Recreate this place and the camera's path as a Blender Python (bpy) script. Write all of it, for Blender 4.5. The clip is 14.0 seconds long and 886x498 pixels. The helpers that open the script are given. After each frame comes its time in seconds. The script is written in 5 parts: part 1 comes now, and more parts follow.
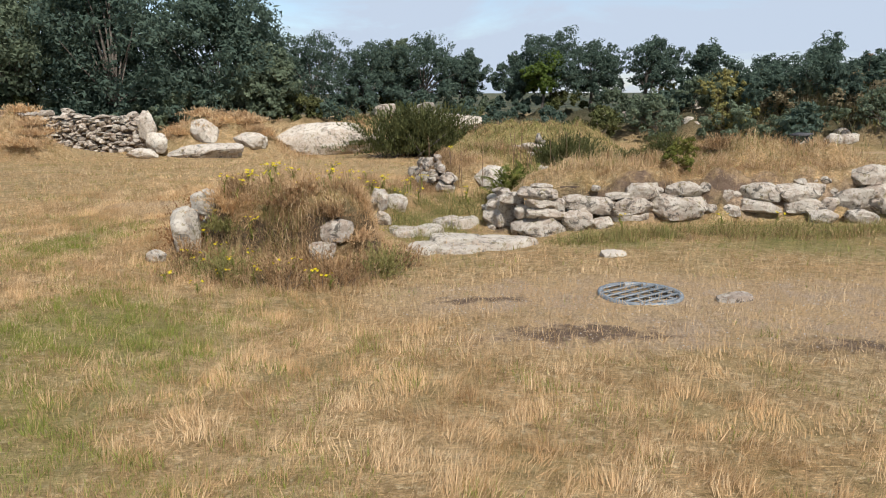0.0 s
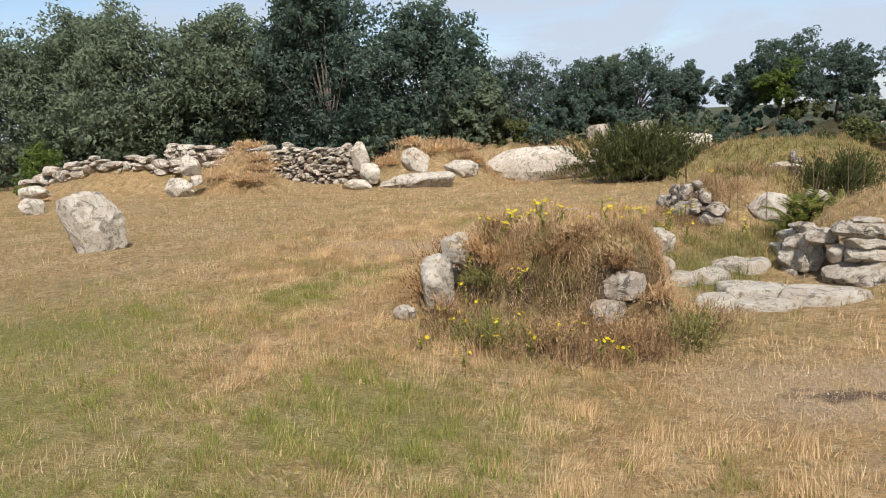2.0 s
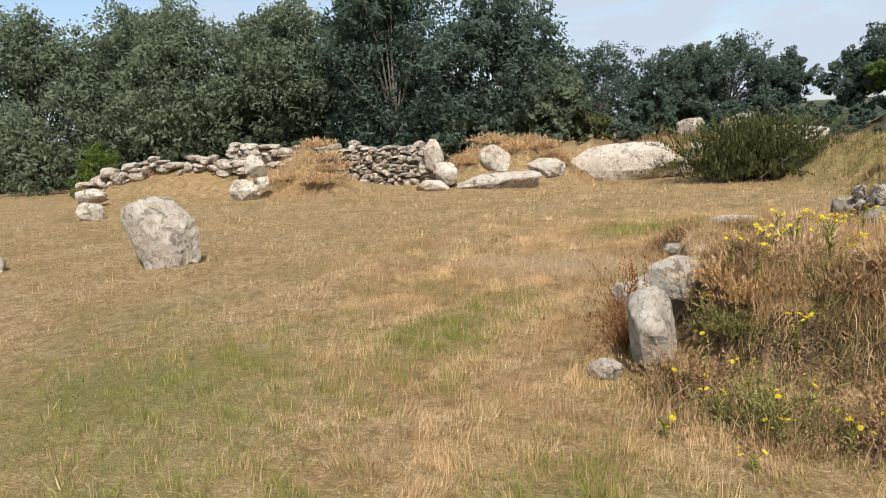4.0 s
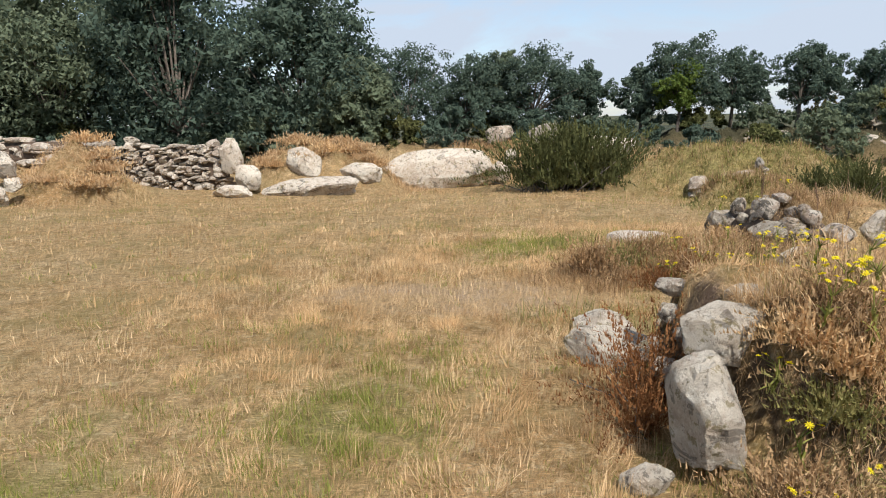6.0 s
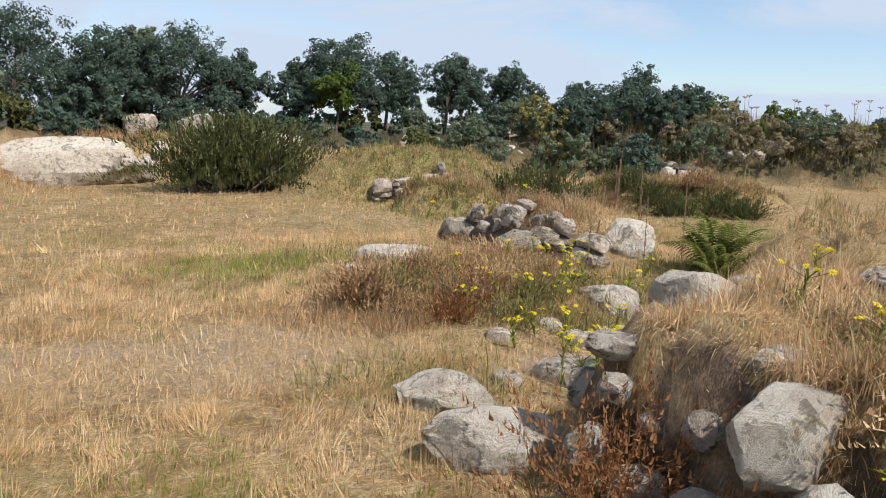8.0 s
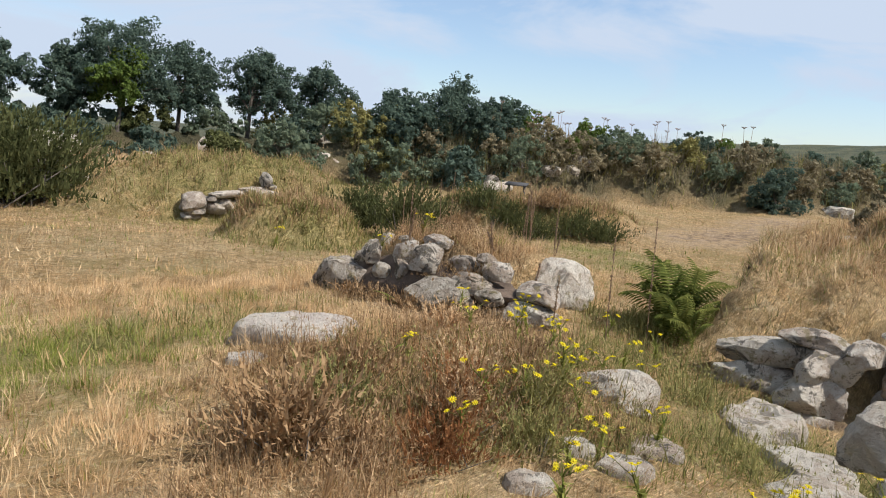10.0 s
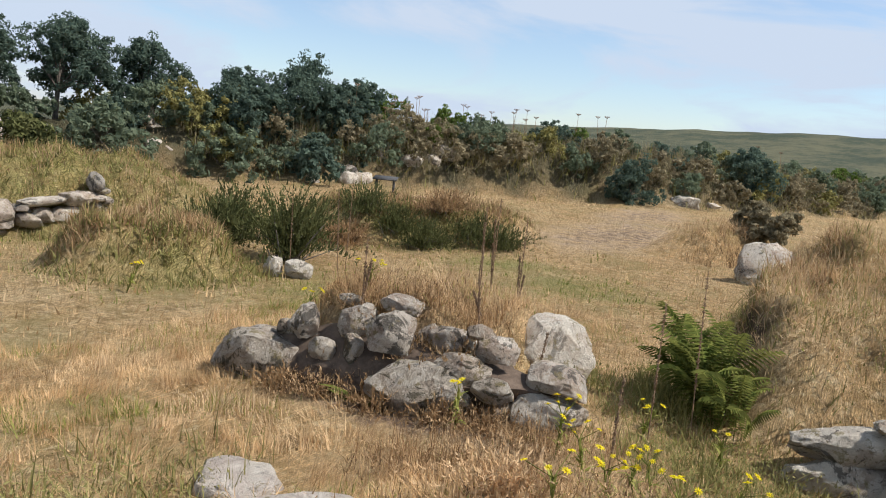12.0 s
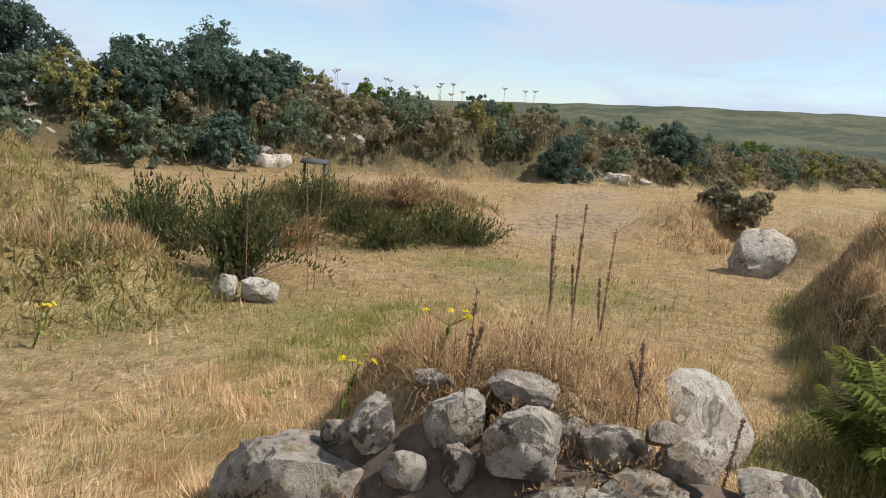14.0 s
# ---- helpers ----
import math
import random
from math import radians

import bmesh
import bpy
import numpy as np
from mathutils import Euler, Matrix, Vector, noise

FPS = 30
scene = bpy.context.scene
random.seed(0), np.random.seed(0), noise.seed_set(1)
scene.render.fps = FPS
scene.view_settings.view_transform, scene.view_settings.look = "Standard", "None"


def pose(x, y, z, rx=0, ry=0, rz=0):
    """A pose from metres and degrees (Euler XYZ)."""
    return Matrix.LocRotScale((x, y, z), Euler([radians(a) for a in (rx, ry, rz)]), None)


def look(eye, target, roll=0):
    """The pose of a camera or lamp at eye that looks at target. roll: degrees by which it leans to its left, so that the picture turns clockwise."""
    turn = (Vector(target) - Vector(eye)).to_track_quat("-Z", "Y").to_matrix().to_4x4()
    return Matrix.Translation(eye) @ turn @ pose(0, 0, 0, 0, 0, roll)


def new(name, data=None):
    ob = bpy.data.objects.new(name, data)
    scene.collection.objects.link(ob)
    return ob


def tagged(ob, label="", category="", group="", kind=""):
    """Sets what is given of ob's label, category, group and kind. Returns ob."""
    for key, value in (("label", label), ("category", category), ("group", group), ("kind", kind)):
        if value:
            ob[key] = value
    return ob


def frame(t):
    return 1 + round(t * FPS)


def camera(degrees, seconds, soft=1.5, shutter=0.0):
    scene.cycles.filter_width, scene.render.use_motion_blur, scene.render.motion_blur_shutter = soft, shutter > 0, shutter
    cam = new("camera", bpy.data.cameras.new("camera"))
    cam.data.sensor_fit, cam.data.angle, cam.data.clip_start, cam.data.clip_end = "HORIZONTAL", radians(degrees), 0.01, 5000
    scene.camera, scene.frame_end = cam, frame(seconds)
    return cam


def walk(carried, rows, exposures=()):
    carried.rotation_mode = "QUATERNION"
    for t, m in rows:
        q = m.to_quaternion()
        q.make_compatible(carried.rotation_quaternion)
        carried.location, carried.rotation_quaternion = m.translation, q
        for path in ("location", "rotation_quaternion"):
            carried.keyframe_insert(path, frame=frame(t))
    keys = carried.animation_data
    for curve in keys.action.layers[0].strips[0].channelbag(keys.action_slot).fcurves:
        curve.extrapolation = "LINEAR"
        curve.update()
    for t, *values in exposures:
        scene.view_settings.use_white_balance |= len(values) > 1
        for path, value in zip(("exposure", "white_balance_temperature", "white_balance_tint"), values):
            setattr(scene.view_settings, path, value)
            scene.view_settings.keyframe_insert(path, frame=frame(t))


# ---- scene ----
cam = camera(62.6, 14.0, soft=1.0)
METRES, EYE, TILT, LEAN, TURN = 13.9, 1.5, 0.0, 0.0, 0.0
ROWS = [
    (0.0, 0.0, 0.0, 0.0, -0.04, -12.09, 0.2),
    (0.5, -0.012, 0.0261, 0.0018, 0.27, -11.5, 0.72),
    (1.0, -0.0264, 0.0531, 0.0064, 3.2, -10.96, 1.45),
    (1.5, -0.0498, 0.0759, 0.004, 8.3, -10.54, 2.12),
    (2.0, -0.0739, 0.1015, 0.0006, 14.19, -9.99, 2.88),
    (2.5, -0.1028, 0.1267, -0.0022, 18.7, -9.41, 3.4),
    (5.0, -0.2312, 0.2637, -0.0046, 13.23, -10.28, 3.41),
    (5.5, -0.2546, 0.2936, -0.0066, 7.8, -10.04, 2.43),
    (6.0, -0.271, 0.326, -0.0108, 0.27, -10.1, 1.17),
    (6.5, -0.2849, 0.3565, -0.0165, -8.76, -10.17, -0.35),
    (7.0, -0.2956, 0.3915, -0.0216, -16.95, -10.09, -1.37),
    (7.5, -0.304, 0.4304, -0.0235, -23.19, -9.91, -1.95),
    (8.0, -0.3089, 0.4699, -0.0239, -28.12, -9.64, -2.57),
    (8.5, -0.3066, 0.51, -0.0262, -32.99, -9.14, -3.27),
    (11.0, -0.2693, 0.6878, -0.0206, -51.91, -8.31, -5.43),
    (11.5, -0.2553, 0.718, -0.0167, -55.42, -8.59, -5.64),
    (12.0, -0.2414, 0.7492, -0.0119, -58.54, -8.57, -5.57),
    (12.5, -0.2222, 0.7795, -0.0106, -61.02, -8.45, -5.43),
    (13.0, -0.2075, 0.8093, -0.0122, -63.03, -8.41, -5.35),
    (13.5, -0.1932, 0.8355, -0.0124, -64.94, -8.87, -5.1),
    (14.0, -0.1766, 0.86, -0.0146, -66.91, -9.7, -5.03),
]
walk(cam, [(t, pose(0, 0, EYE, TILT, LEAN, TURN) @ pose(METRES * x, METRES * y, METRES * z, 90 + pitch, roll, yaw)) for t, x, y, z, yaw, pitch, roll in ROWS],
     [(0.0, 0.28, 6200, 10), (2.5, 0.35, 6350, 10), (5.0, 0.38, 6400, 10), (8.0, 0.39, 6200, 10), (11.0, 0.37, 6200, 10), (14.0, 0.43, 6250, 10)])

# ---- light ----
SUN_AZ, SUN_EL = 156.0, 52.0          # degrees clockwise from +y, and above the horizon
world = bpy.data.worlds.new("sky")
scene.world = world
world.use_nodes = True
wn, wl = world.node_tree.nodes, world.node_tree.links
sky = wn.new("ShaderNodeTexSky")
sky.sky_type, sky.sun_disc = "NISHITA", False
sky.sun_elevation, sky.sun_rotation = radians(SUN_EL), radians(SUN_AZ)
sky.air_density, sky.dust_density, sky.ozone_density = 1.0, 0.4, 2.0
coord = wn.new("ShaderNodeTexCoord")
stretch = wn.new("ShaderNodeMapping")
stretch.inputs["Scale"].default_value = (1.1, 1.4, 5.2)
stretch.inputs["Location"].default_value = (2.3, 0.6, 0.4)
stretch.inputs["Rotation"].default_value = (0.1, 0.12, 0.5)
cloud = wn.new("ShaderNodeTexNoise")
cloud.inputs["Scale"].default_value, cloud.inputs["Detail"].default_value = 1.9, 10.0
cloud.inputs["Roughness"].default_value, cloud.inputs["Distortion"].default_value = 0.58, 0.5
veil = wn.new("ShaderNodeMapRange")
veil.inputs["From Min"].default_value, veil.inputs["From Max"].default_value = 0.43, 0.56
veil.inputs["To Min"].default_value, veil.inputs["To Max"].default_value = 0.22, 0.98
blend = wn.new("ShaderNodeMixRGB")
blend.inputs["Color2"].default_value = (4.25, 4.8, 5.6, 1)
wl.new(coord.outputs["Generated"], stretch.inputs["Vector"])
wl.new(stretch.outputs["Vector"], cloud.inputs["Vector"])
wl.new(cloud.outputs["Fac"], veil.inputs["Value"])
wl.new(veil.outputs["Result"], blend.inputs["Fac"])
wl.new(sky.outputs["Color"], blend.inputs["Color1"])
wl.new(blend.outputs["Color"], wn["Background"].inputs["Color"])
wn["Background"].inputs["Strength"].default_value = 0.114

sun = new("sun", bpy.data.lights.new("sun", "SUN"))
sun.data.energy, sun.data.angle, sun.data.color = 4.7, radians(1.5), (1.0, 0.945, 0.885)
az, el = radians(SUN_AZ), radians(SUN_EL)
sun.matrix_world = look((math.sin(az) * math.cos(el) * 50, math.cos(az) * math.cos(el) * 50, math.sin(el) * 50), (0, 0, 0))


# ---- materials ----
def material(name, rough=0.9, spec=0.2):
    m = bpy.data.materials.new(name)
    m.use_nodes = True
    n = m.node_tree.nodes
    b = n["Principled BSDF"]
    b.inputs["Roughness"].default_value = rough
    b.inputs["Specular IOR Level"].default_value = spec
    return m, n, m.node_tree.links, b


def add_noise(n, l, scale, detail=5.0, rough=0.55, vec=None, dist=0.0):
    t = n.new("ShaderNodeTexNoise")
    t.inputs["Scale"].default_value, t.inputs["Detail"].default_value = scale, detail
    t.inputs["Roughness"].default_value, t.inputs["Distortion"].default_value = rough, dist
    if vec is not None:
        l.new(vec, t.inputs["Vector"])
    return t.outputs["Fac"]


def add_range(n, l, value, a, b, c=0.0, d=1.0):
    r = n.new("ShaderNodeMapRange")
    for key, v in (("From Min", a), ("From Max", b), ("To Min", c), ("To Max", d)):
        r.inputs[key].default_value = v
    l.new(value, r.inputs["Value"])
    return r.outputs["Result"]


def add_mix(n, l, fac, a, b, mode="MIX"):
    x = n.new("ShaderNodeMixRGB")
    x.blend_type = mode
    for key, v in (("Fac", fac), ("Color1", a), ("Color2", b)):
        if isinstance(v, (int, float)):
            x.inputs[key].default_value = v
        elif isinstance(v, tuple):
            x.inputs[key].default_value = (*v, 1)
        else:
            l.new(v, x.inputs[key])
    return x.outputs["Color"]


def add_bump(n, l, b, height, strength, distance):
    p = n.new("ShaderNodeBump")
    p.inputs["Strength"].default_value, p.inputs["Distance"].default_value = strength, distance
    l.new(height, p.inputs["Height"])
    l.new(p.outputs["Normal"], b.inputs["Normal"])


def world_place(n):
    return n.new("ShaderNodeNewGeometry").outputs["Position"]


def ground_material():
    m, n, l, b = material("dry_turf", 0.95, 0.1)
    p = world_place(n)
    big = add_noise(n, l, 0.35, 4, 0.6, p)
    mid = add_noise(n, l, 2.2, 5, 0.65, p)
    fine = add_noise(n, l, 30, 6, 0.75, p)
    clump = add_noise(n, l, 7.0, 6, 0.7, p)
    strands = None
    for turn, sx, sy in ((0.2, 14, 150), (1.2, 18, 170), (2.3, 12, 130)):
        mp = n.new("ShaderNodeMapping")
        mp.inputs["Rotation"].default_value, mp.inputs["Scale"].default_value = (0, 0, turn), (sx, sy, 20)
        l.new(p, mp.inputs["Vector"])
        one = add_range(n, l, add_noise(n, l, 1.0, 3, 0.6, mp.outputs["Vector"], 0.6), 0.48, 0.66)
        if strands is None:
            strands = one
        else:
            mx = n.new("ShaderNodeMath")
            mx.operation = "MAXIMUM"
            l.new(strands, mx.inputs[0]), l.new(one, mx.inputs[1])
            strands = mx.outputs[0]
    fibre = strands
    thatch = add_mix(n, l, add_range(n, l, mid, 0.35, 0.65), (0.39, 0.265, 0.12), (0.51, 0.36, 0.18))
    pale = add_mix(n, l, add_range(n, l, mid, 0.3, 0.7), (0.72, 0.48, 0.215), (0.88, 0.65, 0.38))
    pale = add_mix(n, l, add_range(n, l, big, 0.38, 0.62, 0.0, 0.8), pale, (0.76, 0.45, 0.20))
    straw = add_mix(n, l, strands, thatch, pale)
    straw = add_mix(n, l, add_range(n, l, clump, 0.47, 0.62, 0.0, 0.65), straw, (0.25, 0.165, 0.065))
    straw = add_mix(n, l, add_range(n, l, add_noise(n, l, 13.0, 6, 0.75, p, 0.5), 0.53, 0.62, 0.0, 0.55), straw, (0.88, 0.70, 0.42))
    straw = add_mix(n, l, add_range(n, l, fine, 0.50, 0.66, 0.0, 0.6), straw, (0.17, 0.11, 0.05))
    straw = add_mix(n, l, add_range(n, l, add_noise(n, l, 0.9, 5, 0.65, p), 0.48, 0.66, 0.0, 0.55), straw, (0.30, 0.25, 0.095))
    # turf turns dark brown as the surface gets steeper
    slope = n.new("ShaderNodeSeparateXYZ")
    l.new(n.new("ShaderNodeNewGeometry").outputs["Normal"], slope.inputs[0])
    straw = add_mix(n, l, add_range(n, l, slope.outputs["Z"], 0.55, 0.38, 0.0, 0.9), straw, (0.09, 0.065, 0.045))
    at = n.new("ShaderNodeAttribute")
    at.attribute_name = "green"
    g = n.new("ShaderNodeMath")
    g.operation = "MULTIPLY_ADD"
    l.new(mid, g.inputs[0])
    g.inputs[1].default_value = 1.4
    l.new(at.outputs["Fac"], g.inputs[2])
    green = add_mix(n, l, strands, (0.14, 0.15, 0.038), (0.38, 0.365, 0.115))
    col = add_mix(n, l, add_range(n, l, g.outputs[0], 0.95, 1.75, 0.0, 0.85), straw, green)
    at2 = n.new("ShaderNodeAttribute")
    at2.attribute_name = "bare"
    e = n.new("ShaderNodeMath")
    e.operation = "MULTIPLY_ADD"
    l.new(add_noise(n, l, 5.0, 7, 0.75, p), e.inputs[0])
    e.inputs[1].default_value = 1.2
    l.new(at2.outputs["Fac"], e.inputs[2])
    soil = add_mix(n, l, add_range(n, l, mid, 0.35, 0.62), (0.60, 0.44, 0.29), (0.68, 0.465, 0.24))
    # bare soil turns darker brown where this attribute is high
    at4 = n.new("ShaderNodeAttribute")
    at4.attribute_name = "dark_earth"
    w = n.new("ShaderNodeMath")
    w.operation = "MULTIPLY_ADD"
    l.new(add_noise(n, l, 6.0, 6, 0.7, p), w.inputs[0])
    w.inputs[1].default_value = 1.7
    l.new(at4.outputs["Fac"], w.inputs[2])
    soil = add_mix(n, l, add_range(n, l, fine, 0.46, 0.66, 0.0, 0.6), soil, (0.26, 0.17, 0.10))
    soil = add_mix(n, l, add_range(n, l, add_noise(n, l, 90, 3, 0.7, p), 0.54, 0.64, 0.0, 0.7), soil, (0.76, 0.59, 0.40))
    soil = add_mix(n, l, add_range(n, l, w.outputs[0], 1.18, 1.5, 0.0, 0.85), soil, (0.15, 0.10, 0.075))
    col = add_mix(n, l, add_range(n, l, e.outputs[0], 0.95, 1.35), col, soil)
    at3 = n.new("ShaderNodeAttribute")
    at3.attribute_name = "moor"
    moor = add_mix(n, l, add_range(n, l, add_noise(n, l, 0.035, 12, 0.85, p), 0.45, 0.55), (0.045, 0.055, 0.035), (0.105, 0.10, 0.058))
    col = add_mix(n, l, at3.outputs["Fac"], col, moor)
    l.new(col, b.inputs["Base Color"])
    h = add_mix(n, l, 0.5, fine, fibre)
    add_bump(n, l, b, h, 1.0, 0.04)
    return m


def rock_material(name, base, pale, dark, lichen=0.5, stain=1.0):
    m, n, l, b = material(name, 0.88, 0.25)
    info = n.new("ShaderNodeObjectInfo")
    p = world_place(n)
    big = add_noise(n, l, 3.6, 6, 0.66, p, 0.4)
    mid = add_noise(n, l, 10.0, 7, 0.72, p)
    grain = add_noise(n, l, 150, 4, 0.8, p)
    col = add_mix(n, l, add_range(n, l, mid, 0.36, 0.62), base, pale)
    col = add_mix(n, l, add_range(n, l, info.outputs["Random"], 0, 1, 0.0, 0.6 * stain), col, (0.45, 0.335, 0.245))
    col = add_mix(n, l, add_range(n, l, big, 0.48, 0.52, 0.0, lichen), col, (0.69, 0.625, 0.51))
    col = add_mix(n, l, add_range(n, l, add_noise(n, l, 15.0, 6, 0.72, p), 0.52, 0.56, 0.0, lichen), col, (0.69, 0.63, 0.525))
    col = add_mix(n, l, add_range(n, l, add_noise(n, l, 5.0, 8, 0.74, p, 0.8), 0.55, 0.585, 0.0, 0.88 * stain), col, dark)
    col = add_mix(n, l, add_range(n, l, add_noise(n, l, 22.0, 5, 0.75, p), 0.57, 0.61, 0.0, 0.7 * stain), col, (0.12, 0.10, 0.08))
    col = add_mix(n, l, add_range(n, l, add_noise(n, l, 11.0, 5, 0.7, p), 0.58, 0.63, 0.0, 0.6), col, (0.27, 0.21, 0.08))
    col = add_mix(n, l, add_range(n, l, grain, 0.42, 0.64, 0.0, 0.3 * stain), col, (0.20, 0.17, 0.135))
    l.new(col, b.inputs["Base Color"])
    h = add_mix(n, l, 0.35, mid, grain)
    h = add_mix(n, l, 0.35, h, add_range(n, l, add_noise(n, l, 7.0, 8, 0.8, p, 1.2), 0.35, 0.65))
    add_bump(n, l, b, h, 1.0, 0.045)
    return m


def leaf_material(name, dark, light, tip=None, trans=0.35, patch=1.2):
    m = bpy.data.materials.new(name)
    m.use_nodes = True
    n, l = m.node_tree.nodes, m.node_tree.links
    n.remove(n["Principled BSDF"])
    geo = n.new("ShaderNodeNewGeometry")
    r = geo.outputs["Random Per Island"]
    col = add_mix(n, l, r, dark, light)
    ns = add_noise(n, l, patch, 3, 0.6, geo.outputs["Position"])
    col = add_mix(n, l, add_range(n, l, ns, 0.35, 0.68, 0.0, 0.8), col, tip or light)
    d, t, g = n.new("ShaderNodeBsdfDiffuse"), n.new("ShaderNodeBsdfTranslucent"), n.new("ShaderNodeBsdfGlossy")
    g.inputs["Roughness"].default_value = 0.5
    g.inputs["Color"].default_value = (0.8, 0.85, 0.9, 1)
    l.new(col, d.inputs["Color"])
    l.new(col, t.inputs["Color"])
    a, c = n.new("ShaderNodeMixShader"), n.new("ShaderNodeMixShader")
    a.inputs[0].default_value, c.inputs[0].default_value = trans, 0.0
    l.new(d.outputs[0], a.inputs[1]), l.new(t.outputs[0], a.inputs[2])
    l.new(a.outputs[0], c.inputs[1]), l.new(g.outputs[0], c.inputs[2])
    l.new(c.outputs[0], n["Material Output"].inputs["Surface"])
    return m


def plain_material(name, a, b2, scale, rough=0.8, metal=0.0, bump=0.3):
    m, n, l, b = material(name, rough, 0.3)
    p = world_place(n)
    ns = add_noise(n, l, scale, 6, 0.7, p)
    l.new(add_mix(n, l, add_range(n, l, ns, 0.35, 0.65), a, b2), b.inputs["Base Color"])
    b.inputs["Metallic"].default_value = metal
    add_bump(n, l, b, ns, bump, 0.01)
    return m


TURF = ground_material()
GRANITE = rock_material("lichened_granite", (0.37, 0.295, 0.225), (0.58, 0.49, 0.385), (0.05, 0.043, 0.036), 0.55, 0.9)
PALE = rock_material("pale_granite", (0.47, 0.385, 0.295), (0.66, 0.575, 0.455), (0.08, 0.068, 0.055), 0.6, 0.7)
PINK = rock_material("pinkish_granite", (0.56, 0.46, 0.37), (0.73, 0.64, 0.54), (0.24, 0.18, 0.14), 0.45, 0.4)
# dark weathered walling; also carries tree shade as colour on two stones
WEATHERED_SHADED = rock_material("weathered_shaded_stone", (0.16, 0.14, 0.115), (0.30, 0.26, 0.21), (0.05, 0.048, 0.04), 0.3)
MOSSY = rock_material("mossy_dark_stone", (0.22, 0.175, 0.125), (0.40, 0.335, 0.255), (0.05, 0.042, 0.02), 0.35)
DARKSTONE = rock_material("dark_walling_stone", (0.30, 0.235, 0.18), (0.52, 0.43, 0.34), (0.04, 0.035, 0.028), 0.5, 0.95)
STRAW = leaf_material("straw_blades", (0.24, 0.145, 0.06), (0.90, 0.68, 0.41), (0.66, 0.42, 0.20), 0.35, 0.9)
TUFT_GREEN = leaf_material("green_blades", (0.13, 0.15, 0.03), (0.40, 0.39, 0.115), (0.26, 0.275, 0.06), 0.35, 1.4)
DRYTALL = leaf_material("tall_dry_grass", (0.36, 0.23, 0.11), (0.76, 0.58, 0.36), (0.55, 0.36, 0.19), 0.3, 1.7)
BROWNSCRUB = leaf_material("brown_scrub", (0.10, 0.06, 0.03), (0.62, 0.43, 0.24), (0.36, 0.22, 0.105), 0.3, 3.0)
OLIVESCRUB = leaf_material("olive_scrub", (0.09, 0.095, 0.03), (0.40, 0.36, 0.14), (0.29, 0.25, 0.09), 0.35, 2.5)
# lifted bluish greens: distance haze is put into this leaf colour
TREELEAF = leaf_material("tree_leaves", (0.05, 0.08, 0.062), (0.145, 0.185, 0.135), (0.105, 0.145, 0.105), 0.45, 0.8)
GREYLEAF = leaf_material("greyish_leaves", (0.085, 0.115, 0.075), (0.23, 0.265, 0.17), (0.17, 0.205, 0.125), 0.45, 0.8)
BRIGHTLEAF = leaf_material("bright_leaves", (0.05, 0.085, 0.016), (0.18, 0.23, 0.06), (0.12, 0.17, 0.04), 0.35, 0.9)
GORSE = leaf_material("broom_sprays", (0.04, 0.052, 0.018), (0.16, 0.165, 0.065), (0.11, 0.11, 0.045), 0.3, 1.5)
FERNLEAF = leaf_material("fern_fronds", (0.05, 0.085, 0.018), (0.22, 0.24, 0.06), (0.20, 0.18, 0.05), 0.4, 2.0)
BRAMBLE = leaf_material("withered_bramble", (0.14, 0.115, 0.07), (0.40, 0.34, 0.21), (0.29, 0.24, 0.14), 0.4, 1.2)
SEEDHEAD = leaf_material("dry_seeds", (0.13, 0.085, 0.055), (0.36, 0.25, 0.165), (0.24, 0.16, 0.10), 0.25, 4.0)
RUSSET = leaf_material("russet_stalks", (0.13, 0.05, 0.02), (0.36, 0.18, 0.075), (0.24, 0.11, 0.045), 0.3, 4.0)
PETAL = leaf_material("yellow_petals", (0.72, 0.55, 0.02), (0.86, 0.74, 0.05), (0.80, 0.66, 0.03), 0.3, 4.0)
BARK = plain_material("bark", (0.055, 0.045, 0.035), (0.15, 0.125, 0.10), 14, 0.95, 0, 0.8)
STALK = plain_material("dead_stalk", (0.13, 0.075, 0.04), (0.25, 0.16, 0.09), 40, 0.9)
STEEL = plain_material("galvanised_steel", (0.15, 0.165, 0.17), (0.27, 0.29, 0.295), 25, 0.6, 0.3)
PIT_SHADE = plain_material("painted_pit_shadow", (0.012, 0.012, 0.012), (0.03, 0.028, 0.025), 9, 0.95)
SOIL = plain_material("dark_soil", (0.06, 0.042, 0.03), (0.14, 0.10, 0.07), 12, 0.95, 0, 0.9)
POST = plain_material("weathered_post", (0.03, 0.03, 0.03), (0.09, 0.085, 0.08), 18, 0.8)

# ---- terrain ----
RNG = np.random.default_rng(7)
BASE = [(0, 0, -0.05), (3, 2, -0.1), (1.4, 6, -0.22), (-1, 6, -0.27), (5, 7, -0.22), (0.3, 9, -0.42), (-4.5, 7.2, -0.22), (-3.2, 9, -0.14), (-3.5, 11, -0.06),
        (-6, 3, -0.15), (-9, 10, -0.15), (-1, 14.5, -0.17), (2, 15.3, -0.2), (6, 15, -0.25), (20, 15.5, -0.1), (-7, 21, -0.35), (-3.5, 24, -0.5), (2, 20, -0.4), (-13, 17, -0.1), (12, 20, -0.15), (-0.7, 13.1, -0.04), (-1.5, 12.2, 0.0), (-0.7, 12.2, -0.07)]
